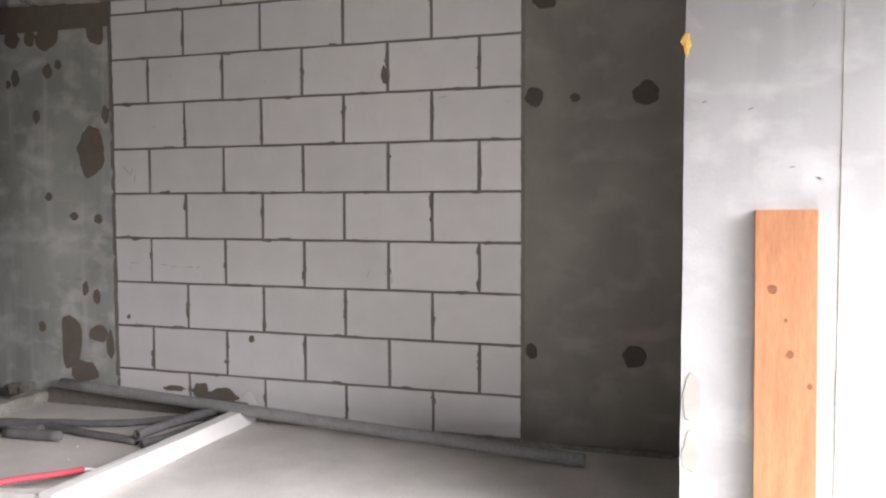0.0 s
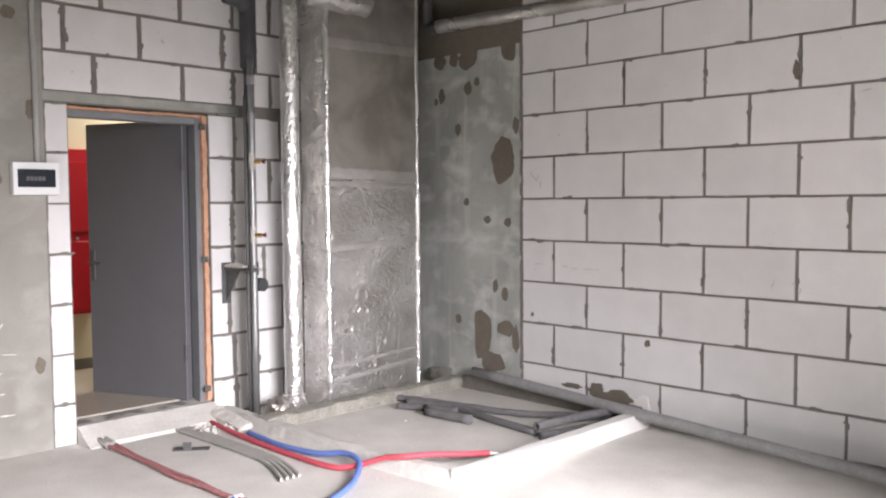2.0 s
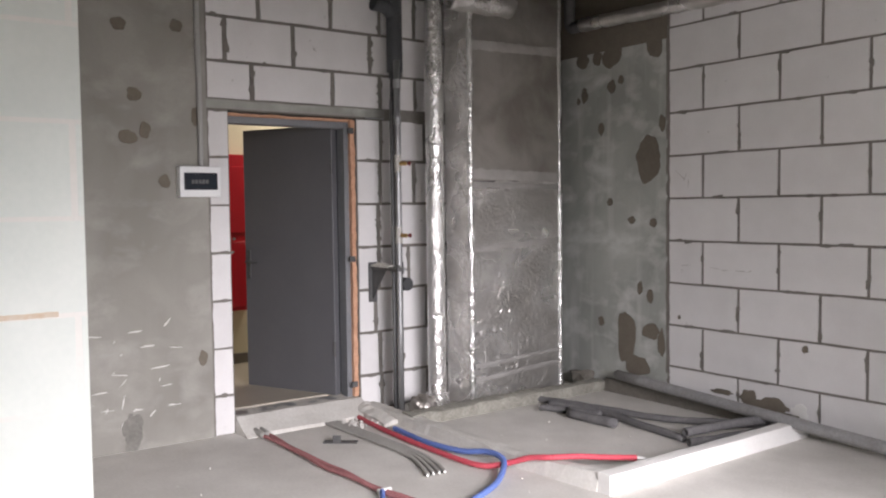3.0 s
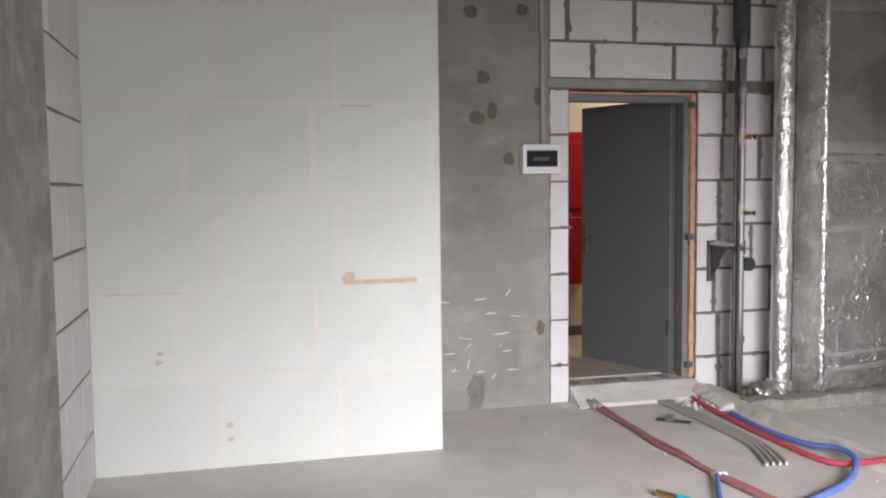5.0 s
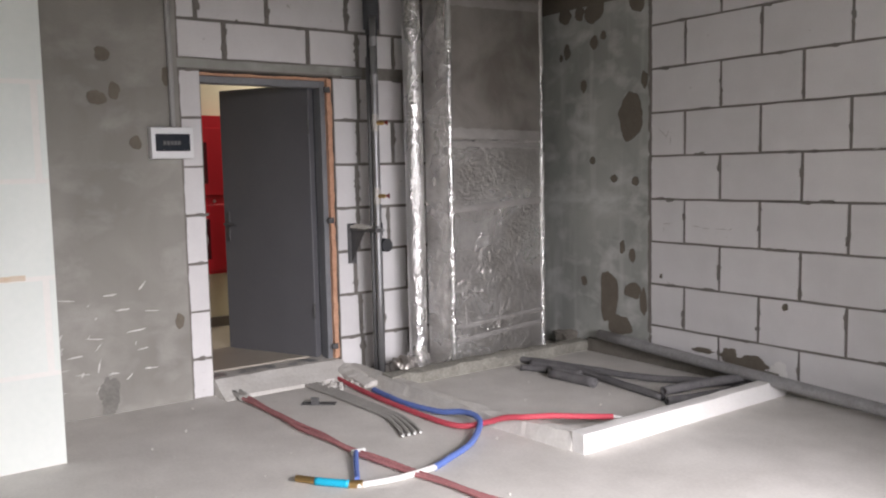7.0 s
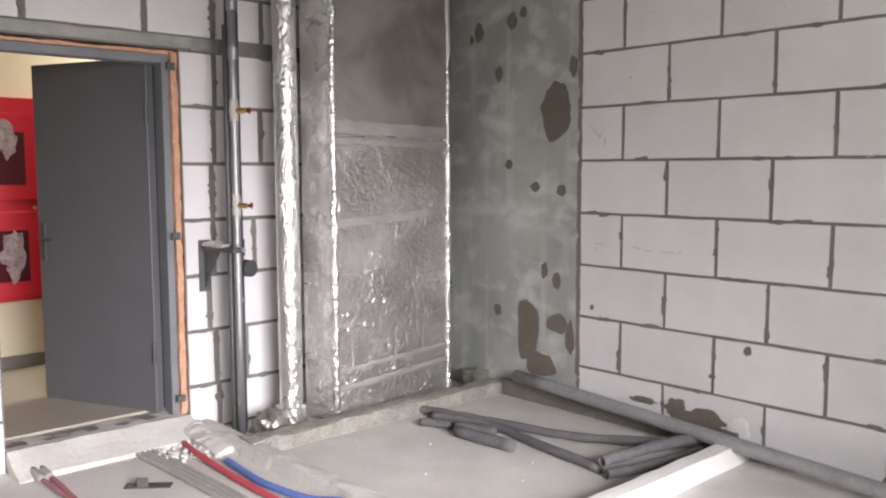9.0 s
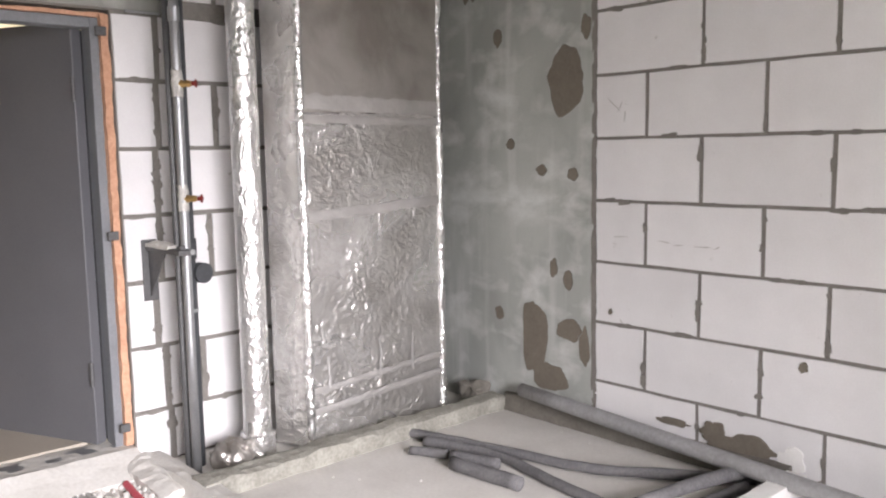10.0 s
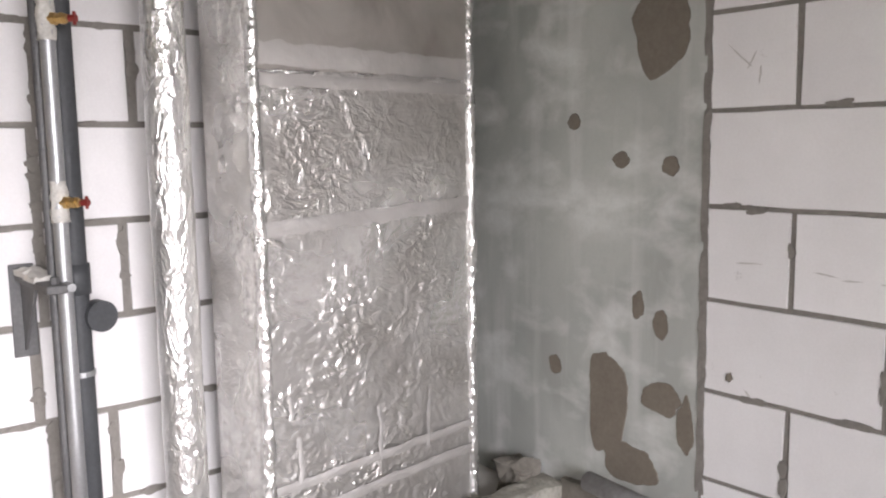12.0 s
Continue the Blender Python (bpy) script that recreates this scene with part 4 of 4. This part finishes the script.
# ---- mortar patches and stains ----
U = 0
for x, z, ru, rv in ((-0.19, 1.795, 0.125, 0.165), (-0.658, 2.045, 0.03, 0.055), (-0.57, 1.475, 0.032, 0.028), (-0.352, 1.338, 0.035, 0.03), (-0.145, 1.318, 0.036, 0.036), (-0.27, 0.83, 0.026, 0.05), (-0.173, 0.775, 0.032, 0.05), (-0.664, 0.543, 0.034, 0.038), (-0.41, 0.45, 0.09, 0.20), (-0.30, 0.24, 0.13, 0.08), (-0.167, 0.51, 0.085, 0.06), (-0.069, 0.44, 0.035, 0.10), (-0.06, 2.042, 0.03, 0.06), (-0.838, 2.321, 0.035, 0.06), (-0.549, 2.36, 0.04, 0.055), (-0.453, 2.402, 0.028, 0.035), (-0.903, 2.285, 0.02, 0.03), (-0.55, 2.60, 0.10, 0.085), (-0.13, 2.60, 0.085, 0.085), (-0.86, 2.60, 0.07, 0.06), (-0.70, 2.60, 0.05, 0.06), (2.953, 2.036, 0.055, 0.055), (3.583, 2.032, 0.075, 0.065), (3.191, 2.023, 0.03, 0.025), (3.533, 0.556, 0.065, 0.065), (2.94, 0.556, 0.035, 0.045), (3.017, 2.58, 0.07, 0.05)):
    U += 1
    y = -0.002 if x < 0.5 else -0.004
    part("mortar_patch", blob((x, y, z), XV, ZV, ru, rv, -YV, U * 1.7, 0.003, 44, 0.17), PATCH if x < 0.5 else PATCH_DARK, wall_n)
part("mortar_band", rough_box(-1.22, -0.013, -0.006, 0.0, 2.64, TOP, amp=0.002, step=0.06), PATCH, wall_n, "dark damp mortar band")
for x, z, ru, rv in ((0.46, 0.165, 0.09, 0.018), (0.66, 0.165, 0.06, 0.05), (0.80, 0.125, 0.16, 0.06), (1.066, 0.536, 0.018, 0.026), (0.094, 0.642, 0.012, 0.014), (2.02, 2.2, 0.022, 0.05)):
    U += 1
    part("mortar_patch", blob((x, -0.001, z), XV, ZV, ru, rv, -YV, U * 1.7, 0.005, 44, 0.35), PATCH, wall_n)
part("edge_mortar", rough_box(-0.022, 0.006, -0.004, 0.0, 0.0, TOP, amp=0.006, step=0.03, freq=22), MORTAR, wall_n, "ragged mortar seam")
part("edge_mortar", rough_box(2.877, 2.90, -0.007, 0.0, 0.0, TOP, amp=0.005, step=0.03, freq=22), MORTAR, wall_n, "ragged mortar seam")
part("edge_mortar", rough_box(XW - 0.005, XW + 0.006, -2.978, -2.955, 0.0, TOP, amp=0.006, step=0.03, freq=22), MORTAR, wall_w, "ragged mortar seam")
part("white_dab", blob((1.03, -0.002, 0.13), XV, ZV, 0.06, 0.05, -YV, 33, 0.004, 30, 0.45), WHITEP, wall_n)
for y, z, ru, rv in ((-3.488, 2.558, 0.045, 0.04), (-3.147, 2.582, 0.04, 0.04), (-3.41, 2.15, 0.045, 0.045), (-3.457, 1.892, 0.06, 0.04), (-3.353, 1.937, 0.035, 0.05), (-3.243, 1.632, 0.038, 0.042), (-3.039, 2.036, 0.03, 0.06), (-3.029, 0.516, 0.03, 0.05)):
    U += 1
    part("mortar_patch", blob((-1.198, y, z), YV, ZV, ru, rv, XV, U * 1.7, 0.003, 40, 0.16), PATCH, wall_w)
part("soot_smear", blob((-1.198, -3.475, 0.12), YV, ZV, 0.07, 0.13, XV, 71, 0.0008, 40, 0.35), SOOT, wall_w)
bm = bmesh.new()
rng = random.Random(11)
for i in range(34):
    y, z = rng.uniform(-3.82, -3.18), 0.16 + 0.62 * rng.random() ** 1.2
    a = rng.choice((0, 0, 0.1, -0.1, 1.2, 0.8)) + rng.uniform(-0.15, 0.15)
    ln, th = rng.uniform(0.008, 0.06), rng.uniform(0.002, 0.005)
    t_ = blob((-1.1975, y, z), YV * math.cos(a) + ZV * math.sin(a), ZV * math.cos(a) - YV * math.sin(a), ln, th, XV, i, 0.0012, 10, 0.5)
    me_ = bpy.data.meshes.new("tmp")
    t_.to_mesh(me_)
    t_.free()
    bm.from_mesh(me_)
    bpy.data.meshes.remove(me_)
sp = part("lime_splashes", bm, SPLASH, wall_w, "white scratches and splashes of lime")
sp["kind"] = "stuff"
part("rust_stain", rough_box(-0.443, -0.4385, -4.42, -4.02, 0.938, 0.966, amp=0.0035, step=0.02, freq=30, keep_bottom=False), RUST, wall_g)
part("rust_stain", blob((-0.4398, -4.39, 0.972), YV, ZV, 0.035, 0.03, XV, 9, 0.0008, 26, 0.4), RUST, wall_g)
part("scuff", rough_box(-0.443, -0.4392, -4.42, -4.25, 1.883, 1.891, amp=0.002, step=0.02, freq=30, keep_bottom=False), RUST, wall_g)
part("scuff", rough_box(-0.443, -0.4392, -5.62, -5.25, 0.925, 0.929, amp=0.0015, step=0.02, freq=30, keep_bottom=False), RUST, wall_g)
for y, z in ((-5.36, 0.62), (-5.37, 0.575), (-5.03, 0.22), (-5.02, 0.15)):
    part("chip", blob((-0.4395, y, z), YV, ZV, 0.018, 0.013, XV, z * 50, 0.0015, 12, 0.5), RUST, wall_g)


# ---- masonry pieces, last ----
def block_mesh(w, h, seed, deep=0.016):
    """One aerated block's face: a slab with a slightly chipped outline and an eased edge."""
    bm = bmesh.new()
    pts = []
    nx, nz = max(2, round(w / 0.15)), max(2, round(h / 0.15))
    for i in range(nx):
        pts.append((w * i / nx, 0))
    for i in range(nz):
        pts.append((w, h * i / nz))
    for i in range(nx):
        pts.append((w - w * i / nx, h))
    for i in range(nz):
        pts.append((0, h - h * i / nz))
    r = random.Random(seed)
    jit = [(r.uniform(-0.0022, 0.0022), r.uniform(-0.0022, 0.0022)) for _ in pts]
    low = [bm.verts.new((x + a, 0, z + b)) for (x, z), (a, b) in zip(pts, jit)]
    cx, cz = w / 2, h / 2
    top = [bm.verts.new((x + a + 0.004 * (1 if x < cx else -1), -deep, z + b + 0.004 * (1 if z < cz else -1))) for (x, z), (a, b) in zip(pts, jit)]
    n = len(pts)
    for k in range(n):
        bm.faces.new((low[k], low[(k + 1) % n], top[(k + 1) % n], top[k]))
    bm.faces.new(top)
    bmesh.ops.recalc_face_normals(bm, faces=bm.faces)
    return mesh(bm, "block", BLOCK)


BLOCKS, JOINTS = {}, []


def block(parent, w, h, m, k):
    key = (round(w, 3), round(h, 3), k % 3)
    if key not in BLOCKS:
        BLOCKS[key] = block_mesh(w, h, len(BLOCKS))
    ob = part("block", BLOCKS[key], None, parent)
    ob.matrix_basis = m
    return ob


def course(parent, a0, a1, joints, z0, z1, place, k, gv=0.013, gh=0.009):
    """Lays blocks between a0 and a1, parted at the joints."""
    cuts = [a0] + [j for j in joints if a0 + 0.04 < j < a1 - 0.04] + [a1]
    for i, (p, q) in enumerate(zip(cuts, cuts[1:])):
        l = p + (gv / 2 if i else 0.0)
        r = q - (gv / 2 if i < len(cuts) - 2 else 0.0)
        block(parent, r - l, z1 - z0 - gh, place(l, z0 + gh / 2), k + i)
        JOINTS.append((parent, place, q if i < len(cuts) - 2 else None, l, r, z0, z1))


PITCH = 0.583
levels = [-0.01] + [0.279 + 0.304 * k for k in range(10)]
levels_w = [-0.01] + [0.253 + 0.307 * k for k in range(10)]
for k, (z0, z1) in enumerate(zip(levels, levels[1:] )):
    z1 = min(z1, TOP - 0.01)
    off = PITCH if k % 2 == 0 else PITCH / 2
    course(wall_n, -0.005, 2.882, [off + PITCH * i - (0.006 if k % 2 == 0 else 0.0) for i in range(-1, 6)], max(z0, -0.006), z1, lambda a, z: Matrix.Translation((a, 0.016, z)), k)


WJ = [[-1.70, -1.3], [-1.71, -1.525], [-1.745, -1.3], [-1.71, -1.455], [-1.71, -1.25], [-1.69, -1.40], [-1.68, -1.3], [-1.68]]


def on_west(a, z):
    return Matrix.Translation((XW - 0.016, a, z)) @ Matrix.Rotation(radians(90), 4, "Z")


for k, (z0, z1) in enumerate(zip(levels_w, levels_w[1:])):
    z1 = min(z1, TOP - 0.01)
    if z0 < 2.0:
        zt = min(z1, DT - 0.002) if z0 < 2.08 else z1
        course(wall_w, -2.961, D0 - 0.002, [], max(z0, -0.006), zt, on_west, k)
        course(wall_w, D1 + 0.004, -0.9, WJ[k], max(z0, 0.0), zt, on_west, k, gv=0.026, gh=0.014)
for z0, z1, js in ((DT + 0.066, 2.397, [-2.654, -2.063, -1.68, -1.38]), (2.397, 2.68, [-2.833, -2.357, -1.762, -1.5]), (2.68, 2.98, [-2.6, -2.07, -1.68, -1.38]), (2.98, TOP - 0.005, [-2.78, -2.28, -1.78])):
    course(wall_w, -2.961, -0.9, js, z0, z1, on_west, round(z0 * 10), gv=0.026, gh=0.014)
for k, (z0, z1) in enumerate(zip(levels_w, levels_w[1:])):
    z0, z1 = max(z0, 0.0), min(z1, TOP - 0.01)
    off = 0.04 if k % 2 == 0 else 0.24
    course(wall_s, -0.435, 0.455, [-off + 0.4 * i for i in range(0, 3)], z0, z1, lambda a, z: Matrix.Translation((-a, -5.706, z)) @ Matrix.Rotation(radians(180), 4, "Z"), k)
for row in range(7):
    z0, z1 = row * 0.475 + 0.004, min((row + 1) * 0.475, TOP - 0.004)
    if z1 - z0 < 0.05:
        continue
    js = [-5.205 + 0.638 * i for i in range(3)] if row % 2 else [-5.07 + 0.623 * i for i in range(2)]
    cuts = [-5.702] + [j for j in js if -5.6 < j < -3.91] + [-3.885]
    for i, (p, q) in enumerate(zip(cuts, cuts[1:])):
        part("gypsum_plate", box(-0.46, -0.441, p + (0.016 if i else 0), q - 0.016 * (i < len(cuts) - 2), z0, z1 - 0.02, 0.0006), GYP, wall_g)

# pencil strokes and scuffs on the blocks
rng = random.Random(5)
for x, z, ln, a in ((0.10, 1.66, 0.06, -0.7), (0.14, 1.64, 0.035, 1.1), (0.17, 1.60, 0.03, 1.5), (0.15, 1.02, 0.05, 0.05), (0.40, 1.01, 0.045, -0.1), (0.47, 1.00, 0.03, 0.1), (0.60, 1.0, 0.05, 0.0), (0.66, 1.0, 0.02, 0.4), (1.9, 0.98, 0.03, 1.2), (2.06, 0.95, 0.025, 1.4), (2.02, 0.99, 0.02, 0.6), (0.16, 0.60, 0.03, -0.9), (2.66, 1.78, 0.035, 0.1), (1.62, 1.5, 0.04, 0.3), (1.25, 0.88, 0.04, 0.1), (2.4, 2.06, 0.04, 0.2)):
    u_, v_ = XV * math.cos(a) + ZV * math.sin(a), ZV * math.cos(a) - XV * math.sin(a)
    part("scuff", blob((x, -0.0005, z), u_, v_, ln * 0.8, 0.0026, -YV, x * 31, 0.0006, 14, 0.6), SCUFF, wall_n)

# mortar squeezed out of the joints and smeared over the blocks' edges
rng = random.Random(21)
for parent, place, joint, l, r, z0, z1 in [j for j in JOINTS if j[0] != wall_s]:
    west = parent == wall_w
    picks = []
    if joint is not None:
        for _ in range(5 if west else 3):
            if rng.random() < (0.8 if west else 0.55):
                picks.append((joint + rng.uniform(-0.008, 0.008), rng.uniform(z0 + 0.04, z1 - 0.04), rng.uniform(0.009, 0.022 if west else 0.014), rng.uniform(0.012, 0.05)))
    for _ in range(2):
        if rng.random() < (0.6 if west else 0.4):
            picks.append((rng.uniform(l + 0.03, r - 0.03), z1 + rng.uniform(-0.005, 0.005), rng.uniform(0.02, 0.06), rng.uniform(0.007, 0.013)))
    for a, z, ru, rv in picks:
        me_ = mesh(blob((0, 0, 0), XV, ZV, ru, rv, -YV, rng.uniform(0, 90), 0.003, 18, 0.45), "mortar_smear", MORTAR)
        ob = part("mortar_smear", me_, None, parent)
        ob.matrix_basis = place(a, z) @ Matrix.Translation((0, -0.0165, 0))
